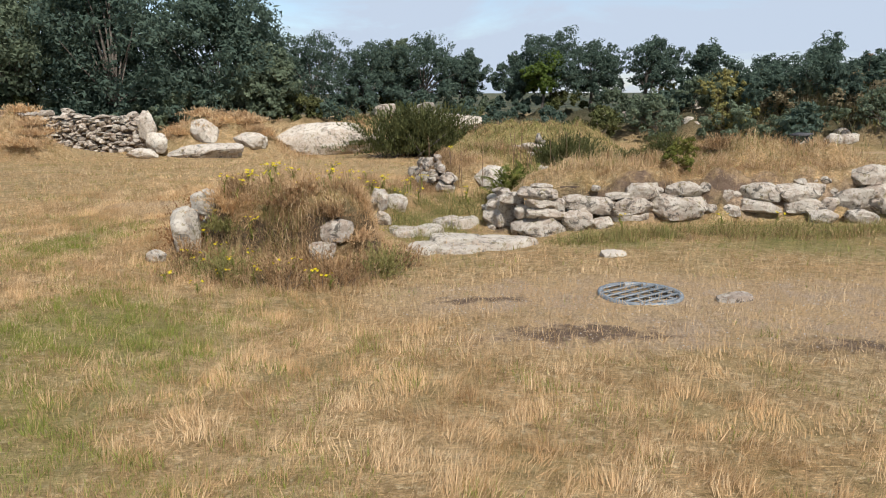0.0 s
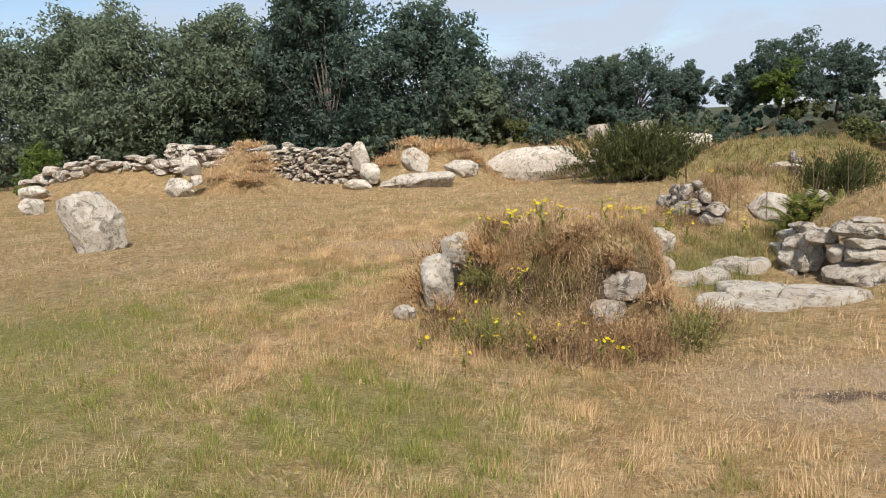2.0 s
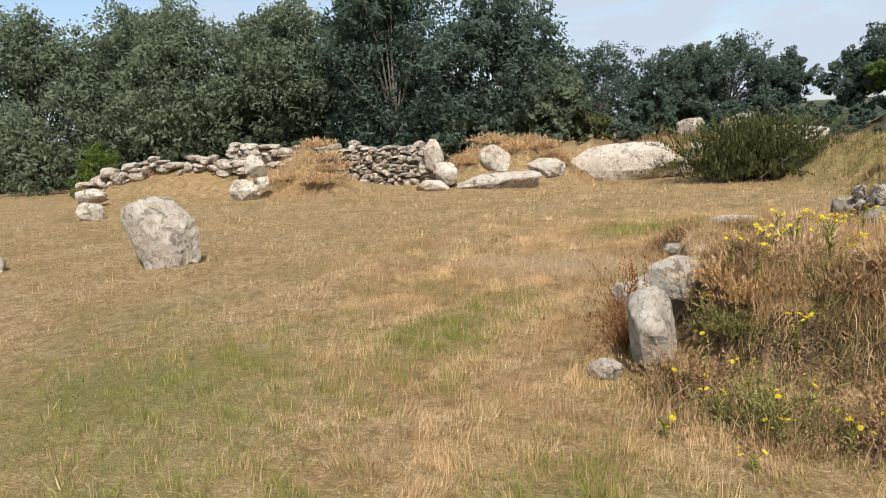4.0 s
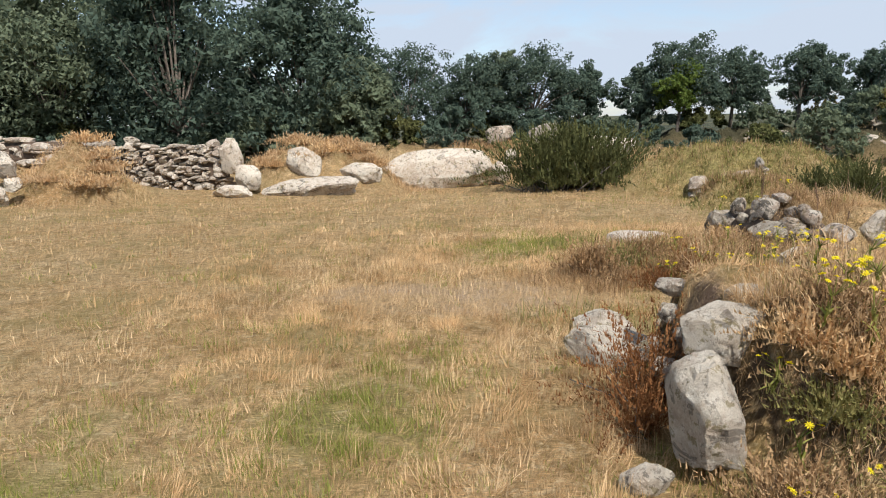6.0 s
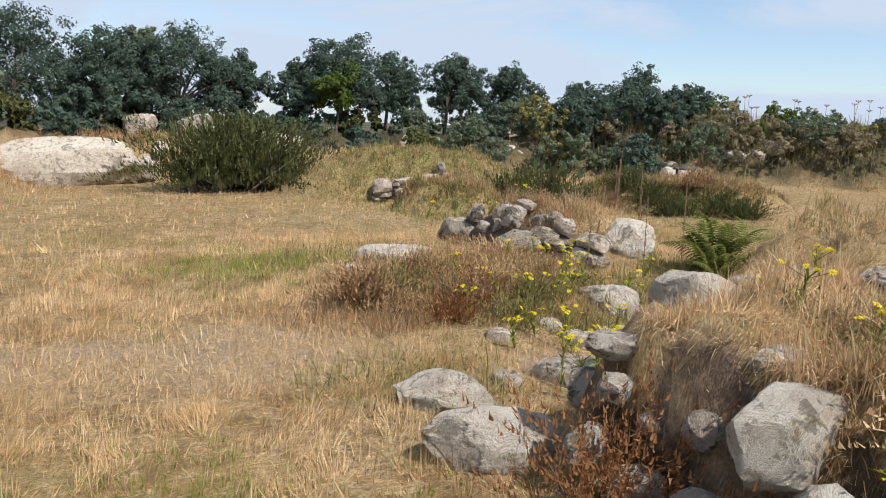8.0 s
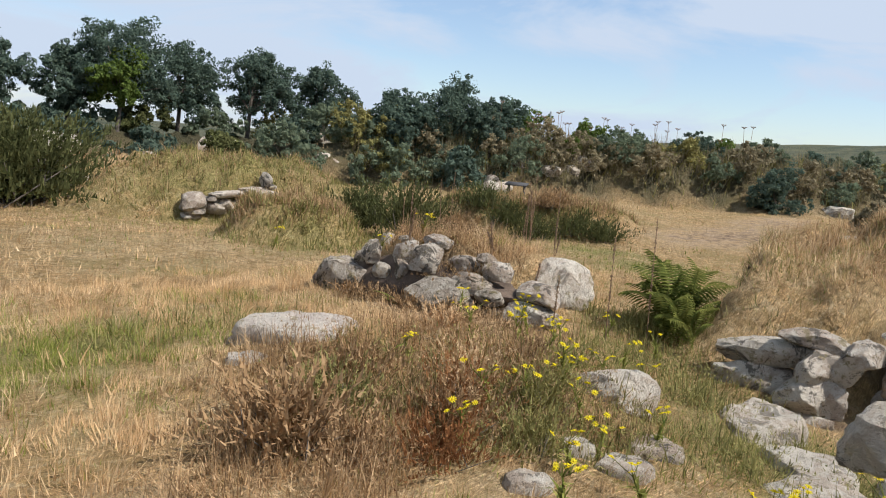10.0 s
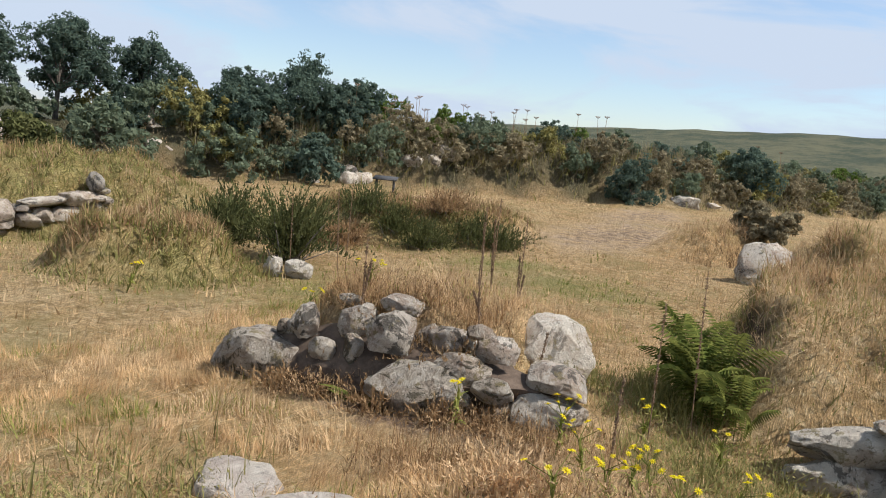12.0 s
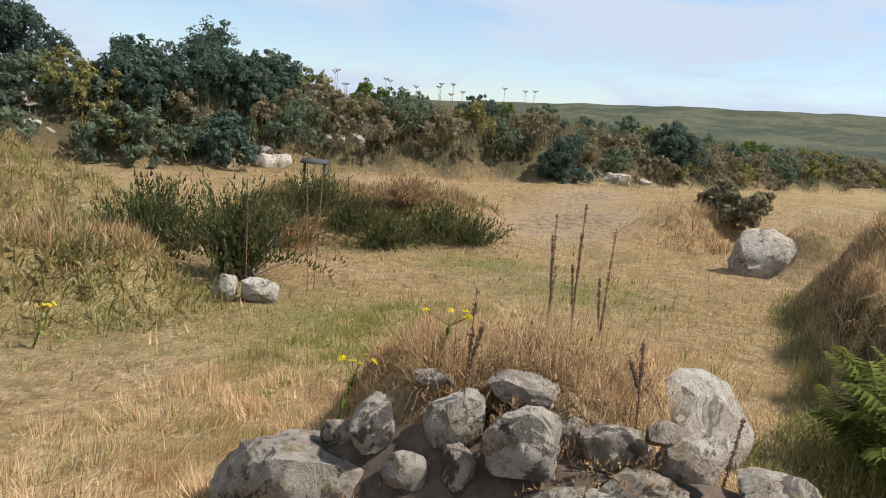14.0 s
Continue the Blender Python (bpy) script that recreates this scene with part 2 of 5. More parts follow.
# cx, cy, half width, half depth, turn, height, softness
MOUNDS = [(-1.66, 8.05, 1.02, 0.97, 0, 0.70, 0.28), (-1.45, 11.3, 1.25, 0.75, -38, 0.17, 0.8), (0.46, 12.72, 0.84, 0.85, 8, 0.42, 0.4),
          (3.9, 10.42, 3.3, 0.84, 0, 0.68, 0.30), (5.0, 10.58, 2.3, 0.72, 0, 0.92, 0.75), (8.5, 10.8, 1.9, 0.75, -8, 0.58, 0.5), (1.15, 16.35, 1.0, 0.72, -20, 0.46, 0.5), (2.6, 20.7, 3.0, 1.7, -25, 0.92, 0.6),
          (6.2, 16.55, 2.4, 0.85, -37, 0.52, 0.45), (-4.2, 27.7, 7.5, 2.3, 5, 0.95, 0.6), (-7.0, 23.6, 2.3, 1.4, 8, 1.15, 0.7), (-11.4, 19.6, 1.4, 1.2, 0, 1.1, 0.85),
          (-14.5, 20.5, 4.5, 1.6, 20, 0.7, 0.7), (1.2, 24.9, 3.0, 1.5, 0, 0.7, 0.7), (10.5, 12.8, 2.0, 0.9, -20, 0.5, 0.6)]
# lines of the field bank: x, y, height, half width
BANK = [(-26, 27.5, 0.9), (-12, 28.5, 0.9), (-2, 30.5, 1.0), (7, 29.5, 1.1), (11, 26.2, 1.3), (15, 23.3, 1.5), (21, 18.0, 1.35), (27, 14.8, 1.1), (36, 10.4, 0.9), (48, 2, 0.9), (55, -20, 0.9)]
GREEN = [(-3.2, 3.6, 1.6), (-2.6, 5.2, 1.1), (-4.8, 4.6, 1.4), (-6.0, 6.5, 1.6), (4.2, 8.6, 1.2), (2.2, 8.7, 0.7), (-4.3, 8.2, 0.6), (-2.8, 12.5, 0.7), (2.0, 14.6, 1.2), (4.5, 13.2, 1.1), (5.2, 14.6, 0.9), (-0.3, 9.6, 0.8), (2.4, 20.3, 2.3), (1.15, 16.2, 1.0), (5.8, 16.4, 1.2)]
BARE = [(1.8, 6.0, 1.9, 1.1), (3.6, 5.5, 2.2, 1.5), (0.4, 6.1, 1.2, 0.75), (1.2, 5.0, 1.4, 0.55), (10.6, 14.7, 3.8, 1.7), (15.5, 15.6, 3.5, 1.3), (12.5, 20.0, 1.6, 0.7), (-1.8, 9.7, 0.5, 0.3), (-0.34, 12.45, 0.42, 0.95), (-2.5, 8.0, 0.10, 0.32), (-2.42, 8.62, 0.3, 0.26), (3.3, 9.72, 2.9, 0.13), (0.8, 10.1, 0.18, 0.5), (-0.1, 11.75, 0.15, 0.2)]

WORN = [(-3.4, 10.35, 1.25, 0.75), (-4.3, 10.5, 0.9, 0.5), (-1.9, 9.8, 0.5, 0.3)]
TRODDEN = [(10.6, 14.7, 3.8, 1.7), (15.5, 15.6, 3.5, 1.3)]
# spots where the bare soil is mixed to a darker brown
DARK_EARTH = [(1.0, 4.98, 0.75, 0.26), (2.75, 4.6, 0.8, 0.3), (3.9, 5.4, 0.5, 0.3), (0.3, 6.0, 0.5, 0.15), (-0.32, 12.45, 0.42, 0.95), (-2.48, 8.0, 0.09, 0.3), (-2.42, 8.62, 0.3, 0.26), (3.3, 9.75, 3.0, 0.18), (0.85, 10.1, 0.22, 0.55), (-0.1, 11.75, 0.26, 0.32)]


def wobble(x, y, scale, seed, octaves=4):
    r = np.random.default_rng(seed)
    out, amp = np.zeros_like(x), 1.0
    for k in range(octaves):
        for _ in range(4):
            a = r.uniform(0, 2 * np.pi)
            f = 2 * np.pi / (scale / 2 ** k) * r.uniform(0.7, 1.4)
            out = out + amp * 0.35 * np.sin(f * (np.cos(a) * x + np.sin(a) * y) + r.uniform(0, 6.3))
        amp *= 0.5
    return out


def smooth(a, b, v):
    v = np.clip((v - a) / (b - a), 0, 1)
    return v * v * (3 - 2 * v)


def bank_at(x, y):
    best, high = np.full_like(x, 1e9), np.zeros_like(x)
    for (ax, ay, ah), (bx, by, bh) in zip(BANK[:-1], BANK[1:]):
        dx, dy = bx - ax, by - ay
        s = np.clip(((x - ax) * dx + (y - ay) * dy) / (dx * dx + dy * dy), 0, 1)
        d = np.hypot(x - ax - s * dx, y - ay - s * dy)
        high = np.where(d < best, ah + s * (bh - ah), high)
        best = np.minimum(best, d)
    return best, high


def height(x, y):
    x, y = np.asarray(x, float), np.asarray(y, float)
    wsum, z = np.full_like(x, 1e-6), np.full_like(x, -0.2e-6)
    for bx, by, bz in BASE:
        w = 1 / (0.6 + (x - bx) ** 2 + (y - by) ** 2) ** 1.5
        wsum, z = wsum + w, z + w * bz
    z = z / wsum
    up = np.zeros_like(x)
    wx, wy = x + 0.07 * wobble(x, y, 1.3, 3, 3), y + 0.07 * wobble(x, y, 1.3, 4, 3)
    for cx, cy, hx, hy, turn, h, soft in MOUNDS:
        c, s = math.cos(radians(turn)), math.sin(radians(turn))
        u, v = ((wx - cx) * c + (wy - cy) * s) / hx, (-(wx - cx) * s + (wy - cy) * c) / hy
        d = (np.abs(u) ** 3 + np.abs(v) ** 3) ** (1 / 3)
        up = np.maximum(up, h * (1 - smooth(1 - soft, 1.0 + 0.1 * soft, d)))
    d, h = bank_at(wx, wy)
    up = np.maximum(up, h * (1 - smooth(0.5, 2.2, d)))
    up = up * (1 + 0.12 * wobble(x, y, 0.7, 5, 3))
    far = smooth(60, 260, np.hypot(x, y - 10))
    hill = 24 * np.exp(-(((x - 430) / 150) ** 2)) * (0.95 + 0.05 * np.cos(y / 90)) * np.exp(-((y + 60) / 420) ** 2)
    near = 1 - smooth(30, 60, np.hypot(x, y - 10))
    return z + up + near * (0.012 * wobble(x, y, 0.7, 6, 3) + 0.02 * wobble(x, y, 5, 8, 2)) + hill + far * 0.6 * wobble(x, y, 60, 9, 3)


def ground_z(x, y):
    return float(height(np.array([x]), np.array([y]))[0])


def make_mesh(name, verts, faces, mat, smooth_shade=True):
    me = bpy.data.meshes.new(name)
    verts, faces = np.asarray(verts, np.float32), np.asarray(faces, np.int32)
    k = faces.shape[1]
    me.vertices.add(len(verts))
    me.vertices.foreach_set("co", verts.ravel())
    me.loops.add(faces.size)
    me.loops.foreach_set("vertex_index", faces.ravel())
    me.polygons.add(len(faces))
    me.polygons.foreach_set("loop_start", np.arange(0, faces.size, k, dtype=np.int32))
    me.polygons.foreach_set("use_smooth", np.full(len(faces), smooth_shade))
    me.update(calc_edges=True)
    if mat:
        me.materials.append(mat)
    return me


def axis(centre, half, step, out, count):
    inner = np.arange(-half, half + step / 2, step)
    ratio = (out / half) ** (1 / count)
    grow = half * ratio ** np.arange(1, count + 1)
    return centre + np.concatenate([-grow[::-1], inner, grow])


def blob(x, y, spots):
    v = np.zeros_like(x)
    for cx, cy, *r in spots:
        v = np.maximum(v, np.exp(-(((x - cx) / r[0]) ** 2 + ((y - cy) / r[-1]) ** 2)))
    return v


gx, gy = axis(-0.5, 10, 0.1, 2500, 64), axis(11, 11, 0.1, 2500, 64)
X, Y = np.meshgrid(gx, gy)
idx = np.arange(X.size).reshape(X.shape)
quads = np.stack([idx[:-1, :-1], idx[:-1, 1:], idx[1:, 1:], idx[1:, :-1]], -1).reshape(-1, 4)
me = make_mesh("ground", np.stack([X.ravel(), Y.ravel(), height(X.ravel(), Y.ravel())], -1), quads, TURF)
for key, values in (("green", 0.85 * blob(X, Y, GREEN)), ("bare", np.maximum(0.95 * blob(X, Y, BARE), 0.82 * blob(X, Y, WORN))), ("dark_earth", np.maximum(0.8 * blob(X, Y, DARK_EARTH), 0.45 * blob(X, Y, TRODDEN))), ("moor", np.maximum(smooth(38, 60, np.hypot(X, Y - 10)), 0.9 * (1 - smooth(1.6, 2.6, bank_at(X, Y)[0]))))):
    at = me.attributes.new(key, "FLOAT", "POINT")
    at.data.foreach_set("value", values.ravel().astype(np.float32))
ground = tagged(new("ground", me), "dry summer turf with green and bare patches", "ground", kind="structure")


# ---- stones ----
def rock_mesh(name, w, d, h, seed, mat, detail=3, boxy=0.55, rough=0.72):
    """A lump of granite: a rounded block, split along flat faces and weathered."""
    r = random.Random(seed)
    bm = bmesh.new()
    bmesh.ops.create_icosphere(bm, subdivisions=detail, radius=1.0)
    off = Vector((r.uniform(-50, 50), r.uniform(-50, 50), r.uniform(-50, 50)))
    cuts = []
    for _ in range(20):
        c = Vector((r.uniform(-1, 1), r.uniform(-1, 1), r.uniform(-0.6, 1))).normalized()
        cuts.append((c, r.uniform(0.68, 0.98) + 0.26 * max(0.0, boxy - 0.5)))
    for v in bm.verts:
        c = v.co.copy()
        k = max(abs(c.x), abs(c.y), abs(c.z))
        c = c.lerp(c / k * 0.92, boxy)
        c *= 1 + 0.16 * noise.noise(c * 1.1 + off)
        for nrm, dist in cuts:
            over = c.dot(nrm) - dist
            if over > 0:
                c -= nrm * over
        fine = abs(noise.noise(c * 2.7 + off)) * 0.13 - abs(noise.noise(c * 4.5 - off)) * 0.10 + 0.03 + noise.noise(c * 7.5 + off) * 0.05 + noise.noise(c * 15 + off) * 0.03
        c *= 1 + (fine - 0.02) * rough
        v.co = Vector((c.x * w * 0.56, c.y * d * 0.56, c.z * h * 0.56))
    me = bpy.data.meshes.new(name)
    bm.to_mesh(me)
    bm.free()
    me.polygons.foreach_set("use_smooth", [True] * len(me.polygons))
    me.set_sharp_from_angle(angle=radians(24))
    me.materials.append(mat)
    return me


def slab_mesh(name, w, d, h, seed, mat):
    """A flat-topped slab with a broken outline and worn edges."""
    r = random.Random(seed)
    n, rings = 28, ((1.0, -0.5), (1.04, -0.1), (1.0, 0.28), (0.93, 0.44), (0.8, 0.5), (0.55, 0.5), (0.28, 0.5))
    corners = sorted(r.uniform(0, 2 * math.pi) for _ in range(7))
    sides = [(a, r.uniform(0.78, 1.0)) for a in corners]
    off = Vector((r.uniform(-50, 50), r.uniform(-50, 50), 0))
    bm = bmesh.new()
    loops = []
    for q, z in rings:
        loop = []
        for k in range(n):
            a = 2 * math.pi * k / n
            reach = 1.25
            for sa, dist in sides:
                c = math.cos(a - sa)
                if c > 0.25:
                    reach = min(reach, dist / c)
            reach *= 1 + 0.07 * noise.noise(Vector((math.cos(a) * 3, math.sin(a) * 3, z * 2)) + off)
            x, y = math.cos(a) * reach * q, math.sin(a) * reach * q
            lift = 0.10 * noise.noise(Vector((x * 1.6, y * 1.6, 3)) + off) + 0.05 * noise.noise(Vector((x * 5, y * 5, 7)) + off)
            loop.append(bm.verts.new((x * w * 0.5, y * d * 0.5, (z + lift) * h)))
        loops.append(loop)
    for lo, hi in zip(loops[:-1], loops[1:]):
        for k in range(n):
            bm.faces.new((lo[k], lo[(k + 1) % n], hi[(k + 1) % n], hi[k]))
    bm.faces.new(loops[-1])
    bm.faces.new(loops[0][::-1])
    me = bpy.data.meshes.new(name)
    bm.to_mesh(me)
    bm.free()
    me.polygons.foreach_set("use_smooth", [True] * len(me.polygons))
    me.set_sharp_from_angle(angle=radians(30))
    me.materials.append(mat)
    return me


def slab(name, x, y, z, w, d, h, yaw, mat, tilt=0, lean=0, parent=None, label="", category="", group=""):
    SEED[0] += 1
    ob = new(name, slab_mesh(name, w, d, h, SEED[0], mat))
    ob.matrix_basis = pose(x, y, z, tilt, lean, yaw)
    if parent:
        ob.parent = parent
    if label:
        tagged(ob, label, category, group)
    return ob


SEED = [100]


def rock(name, x, y, z, w, h, yaw, mat=GRANITE, d=None, tilt=0, lean=0, boxy=0.55, detail=3, parent=None, label="", category="", group=""):
    SEED[0] += 1
    ob = new(name, rock_mesh(name, w, (d or 0.75 * w), h, SEED[0], mat, detail, boxy))
    ob.matrix_basis = pose(x, y, z, tilt, lean, yaw)
    if parent:
        ob.parent = parent
    if label:
        tagged(ob, label, category, group)
    return ob


def behind(x, y, yaw, k):
    """The place k metres further away along a heading."""
    return x - math.sin(radians(yaw)) * k, y + math.cos(radians(yaw)) * k


def stones(rows, name, parent=None, mat=GRANITE, label="", category="boulder", group="", deep=0.8, boxy=0.7, detail=4):
    for k, (x, y, z, w, h, yaw) in enumerate(rows):
        d = deep * max(w * 0.7, h)
        bx, by = behind(x, y, yaw, d * 0.35)
        rock(name, bx, by, z, w, h, yaw + ((k * 37) % 11 - 5), mat, d=d, lean=((k * 53) % 9 - 4), boxy=boxy, detail=detail, parent=parent,
             label=label, category=category, group=group)


def empty(name, x, y, z, label, category, kind="", group=""):
    ob = new(name)
    ob.empty_display_size = 0.2
    ob.matrix_basis = pose(x, y, z)
    return tagged(ob, label, category, group, kind)


# the wall of the round house: rounded end stack, then the revetment along the bank
wall_c = tagged(new("drystone_wall"), "low drystone granite wall retaining a turf bank", "wall", kind="structure")
ROUND_END = [(1.29, 9.45, -0.29, 0.67, 0.33, 0), (1.37, 9.5, -0.07, 0.51, 0.16, 0), (1.30, 9.5, 0.07, 0.42, 0.13, 0), (1.25, 9.5, 0.20, 0.54, 0.14, 0), (1.31, 9.55, 0.29, 0.28, 0.07, 0),
             (1.53, 9.55, 0.05, 0.16, 0.16, 0), (0.79, 9.95, -0.20, 0.47, 0.26, -10), (0.81, 9.95, -0.04, 0.41, 0.25, -10), (0.93, 9.75, 0.09, 0.32, 0.18, -5), (1.04, 9.6, -0.06, 0.17, 0.17, 0)]
REVETMENT = [(1.80, 9.50, -0.20, 0.38, 0.34, 0), (1.76, 9.60, 0.07, 0.31, 0.17, 0), (2.10, 9.60, 0.02, 0.37, 0.20, 0), (2.35, 9.65, 0.14, 0.29, 0.09, 0), (2.56, 9.60, 0.0, 0.52, 0.23, 0), (2.69, 9.65, 0.20, 0.44, 0.19, 0),
             (3.17, 9.60, 0.0, 0.70, 0.31, 0), (3.23, 9.65, 0.23, 0.44, 0.17, 0), (2.10, 9.50, -0.22, 0.30, 0.16, 0), (2.51, 9.60, -0.15, 0.47, 0.17, 0), (3.76, 9.65, 0.11, 0.22, 0.20, 0), (3.74, 9.60, -0.04, 0.42, 0.14, 0)]
REVETMENT_EAST = [(4.25, 9.65, 0.18, 0.48, 0.22, 0), (4.25, 9.60, -0.01, 0.47, 0.18, 0), (4.82, 9.65, 0.17, 0.65, 0.25, 0), (4.85, 9.60, 0.01, 0.51, 0.19, 0), (5.01, 9.55, -0.05, 0.19, 0.12, 0), (5.18, 9.60, 0.02, 0.20, 0.17, 0),
                  (5.48, 9.60, 0.08, 0.44, 0.27, 0), (5.75, 9.70, 0.40, 0.50, 0.23, 0), (5.83, 9.65, 0.17, 0.42, 0.21, 0), (5.01, 9.40, -0.11, 0.33, 0.16, 0), (5.54, 9.40, -0.13, 0.41, 0.18, 0), (5.89, 9.60, 0.0, 0.35, 0.19, 0)]
PASSAGE_FACE = [(0.72, 10.30, 0.01, 0.62, 0.17, -66), (0.80, 10.06, 0.14, 0.40, 0.13, -66), (0.69, 10.32, -0.18, 0.60, 0.21, -66), (0.70, 9.98, -0.19, 0.32, 0.21, -66), (0.77, 9.92, -0.01, 0.26, 0.17, -66), (0.55, 10.5, -0.35, 0.5, 0.14, -66), (0.62, 10.05, -0.37, 0.4, 0.14, -66)]
stones(ROUND_END, "stone", wall_c, boxy=0.8)
stones([(x, y, z, w * 1.06, h * 1.08, a) for x, y, z, w, h, a in REVETMENT], "stone", wall_c, boxy=0.95)
stones([(x, y, z, w * 1.06, h * 1.08, a) for x, y, z, w, h, a in REVETMENT_EAST], "stone", wall_c, boxy=0.92)
# small stones wedged into the joints of the wall
rnd = random.Random(61)
for k in range(46):
    x = 1.7 + 4.4 * (k + rnd.random()) / 46
    w = rnd.uniform(0.09, 0.2)
    rock("stone", x, 9.78 + rnd.uniform(-0.03, 0.03), rnd.uniform(-0.2, 0.24) + 0.03 * (x - 1.7), w, w * rnd.uniform(0.5, 0.9), rnd.uniform(-20, 20), DARKSTONE, d=w, boxy=0.8, detail=2, parent=wall_c)
bm = bmesh.new()
bmesh.ops.create_cube(bm, size=1, matrix=Matrix.Translation((3.9, 9.98, 0.0)) @ Matrix.Diagonal((4.6, 0.2, 0.5, 1)))
me = bpy.data.meshes.new("core")
bm.to_mesh(me)
bm.free()
me.materials.append(SOIL)
core = tagged(new("core", me), "dark earth packed behind the wall's stones")
core.parent = wall_c
stones(PASSAGE_FACE, "stone", wall_c, boxy=0.95, deep=0.45)

# the passage's steps
steps = tagged(new("stone_steps"), "worn granite slabs stepping up into the passage", "steps", kind="structure")
STEPS = [(0.19, 10.0, -0.35, 0.49, 0.23, 0), (0.15, 9.06, -0.36, 0.64, 0.12, 0), (0.75, 8.81, -0.38, 0.79, 0.20, 0), (0.18, 8.49, -0.38, 0.48, 0.13, 0), (-0.26, 8.51, -0.38, 0.35, 0.18, 0), (-0.51, 9.43, -0.32, 0.37, 0.12, 0), (-0.18, 9.62, -0.32, 0.30, 0.11, 0)]
for x, y, z, w, h, yaw in STEPS:
    slab("slab", x, y + 0.1, z, w * 1.12, 0.5, h * 1.15, yaw + (SEED[0] * 7) % 15 - 7, PALE, parent=steps)
PASSAGE = [(-1.30, 10.12, -0.12, 0.2, 0.1, -33), (-1.76, 9.52, -0.12, 0.42, 0.22, -33), (-2.23, 9.57, -0.12, 0.14, 0.08, -33), (-1.40, 10.32, -0.08, 0.12, 0.1, -33), (-0.97, 10.16, -0.12, 0.2, 0.1, -33), (-1.82, 10.23, -0.05, 0.15, 0.1, -33)]
for x, y, z, w, h, yaw in PASSAGE:
    slab("slab", x, y, ground_z(x, y) + 0.01, w * 1.2, w, h * 0.8, yaw, GRANITE, parent=steps)

stones([(0.72, 11.95, 0.10, 0.58, 0.42, -40)], "boulder", mat=PALE, boxy=0.4, label="pale rounded granite boulder beside the cairn", deep=0.9, detail=4)
stones([(2.43, 5.80, -0.19, 0.30, 0.11, 0)], "flat_stone", mat=DARKSTONE, label="small flat tan stone lying on bare earth", category="stone", detail=3)
stones([(1.86, 7.70, -0.24, 0.28, 0.12, 0)], "flat_stone", mat=PINK, label="low broken stone half sunk in dry grass", category="stone")

# stones in the turf mound by the passage
stones([(-2.70, 7.36, 0.11, 0.27, 0.46, -5), (-2.52, 7.68, 0.37, 0.36, 0.27, -5), (-2.97, 7.30, -0.14, 0.20, 0.14, 0), (-2.36, 7.88, 0.50, 0.19, 0.09, -9)], "mound_stone", mat=PALE,
       label="upright lichened stone set in the edge of a turf mound", category="stone", group="mound edge stones")
stones([(-1.08, 7.22, 0.14, 0.35, 0.21, 0), (-1.22, 7.08, -0.06, 0.28, 0.2, 0), (-0.80, 8.80, 0.22, 0.21, 0.26, -20), (-0.72, 8.5, 0.05, 0.16, 0.16, -20)], "mound_stone",
       label="black and white lichened stone in a grassy mound", category="stone", group="mound stones")
stones([(-2.75, 9.29, -0.08, 0.46, 0.22, -23), (-2.85, 8.71, -0.05, 0.52, 0.27, -23)], "low_boulder", mat=PALE, boxy=0.2, deep=0.65, label="low rough granite boulder lying in grass", category="boulder", group="low boulders", detail=4)
stones([(-1.5, 9.0, 0.38, 0.42, 0.28, -33)], "boulder", mat=PALE, label="pale lichened boulder on the turf mound", detail=4)
stones([(-2.55, 8.40, 0.42, 0.21, 0.10, -33), (-2.58, 8.33, 0.29, 0.15, 0.10, -33), (-2.57, 7.98, 0.28, 0.13, 0.11, -50), (-2.57, 8.16, 0.21, 0.15, 0.11, -50), (-2.67, 8.11, 0.03, 0.19, 0.15, -50), (-2.66, 8.38, 0.08, 0.18, 0.14, -40), (-2.42, 8.66, 0.14, 0.20, 0.18, -33), (-2.67, 7.90, 0.07, 0.15, 0.13, -50), (-2.17, 8.64, 0.28, 0.16, 0.13, -33), (-1.9, 8.85, 0.24, 0.18, 0.15, -33)], "mound_stone", label="grey stone under an overhanging turf edge", category="stone", group="turf edge stones")

# the cairn-like wall end
cairn = tagged(new("ruined_wall_end"), "tumbled end of a granite wall under dry turf", "wall", kind="structure")
CAIRN = [(-0.48, 13.2, 0.06, 0.54, 0.25, -63), (-0.35, 13.0, 0.29, 0.12, 0.17, -63), (-0.20, 12.75, 0.30, 0.19, 0.18, -63), (-0.24, 12.5, 0.31, 0.22, 0.18, -63), (-0.05, 12.58, 0.42, 0.21, 0.09, -63), (-0.02, 12.4, 0.27, 0.10, 0.13, -63),
         (-0.03, 12.25, 0.28, 0.22, 0.13, -63), (-0.30, 12.3, 0.06, 0.44, 0.27, -63), (0.01, 12.0, 0.28, 0.19, 0.12, -63), (-0.14, 12.12, 0.18, 0.27, 0.13, -63)]
stones([(x - 0.07, y - 0.02, z, w * 1.1, h * 1.1, yaw) for x, y, z, w, h, yaw in CAIRN if z > 0.25], "stone", cairn, mat=DARKSTONE, boxy=0.72)
stones([(x - 0.07, y - 0.02, z, w * 1.1, h * 1.1, yaw) for x, y, z, w, h, yaw in CAIRN if z <= 0.25], "stone", cairn, mat=MOSSY, boxy=0.6)
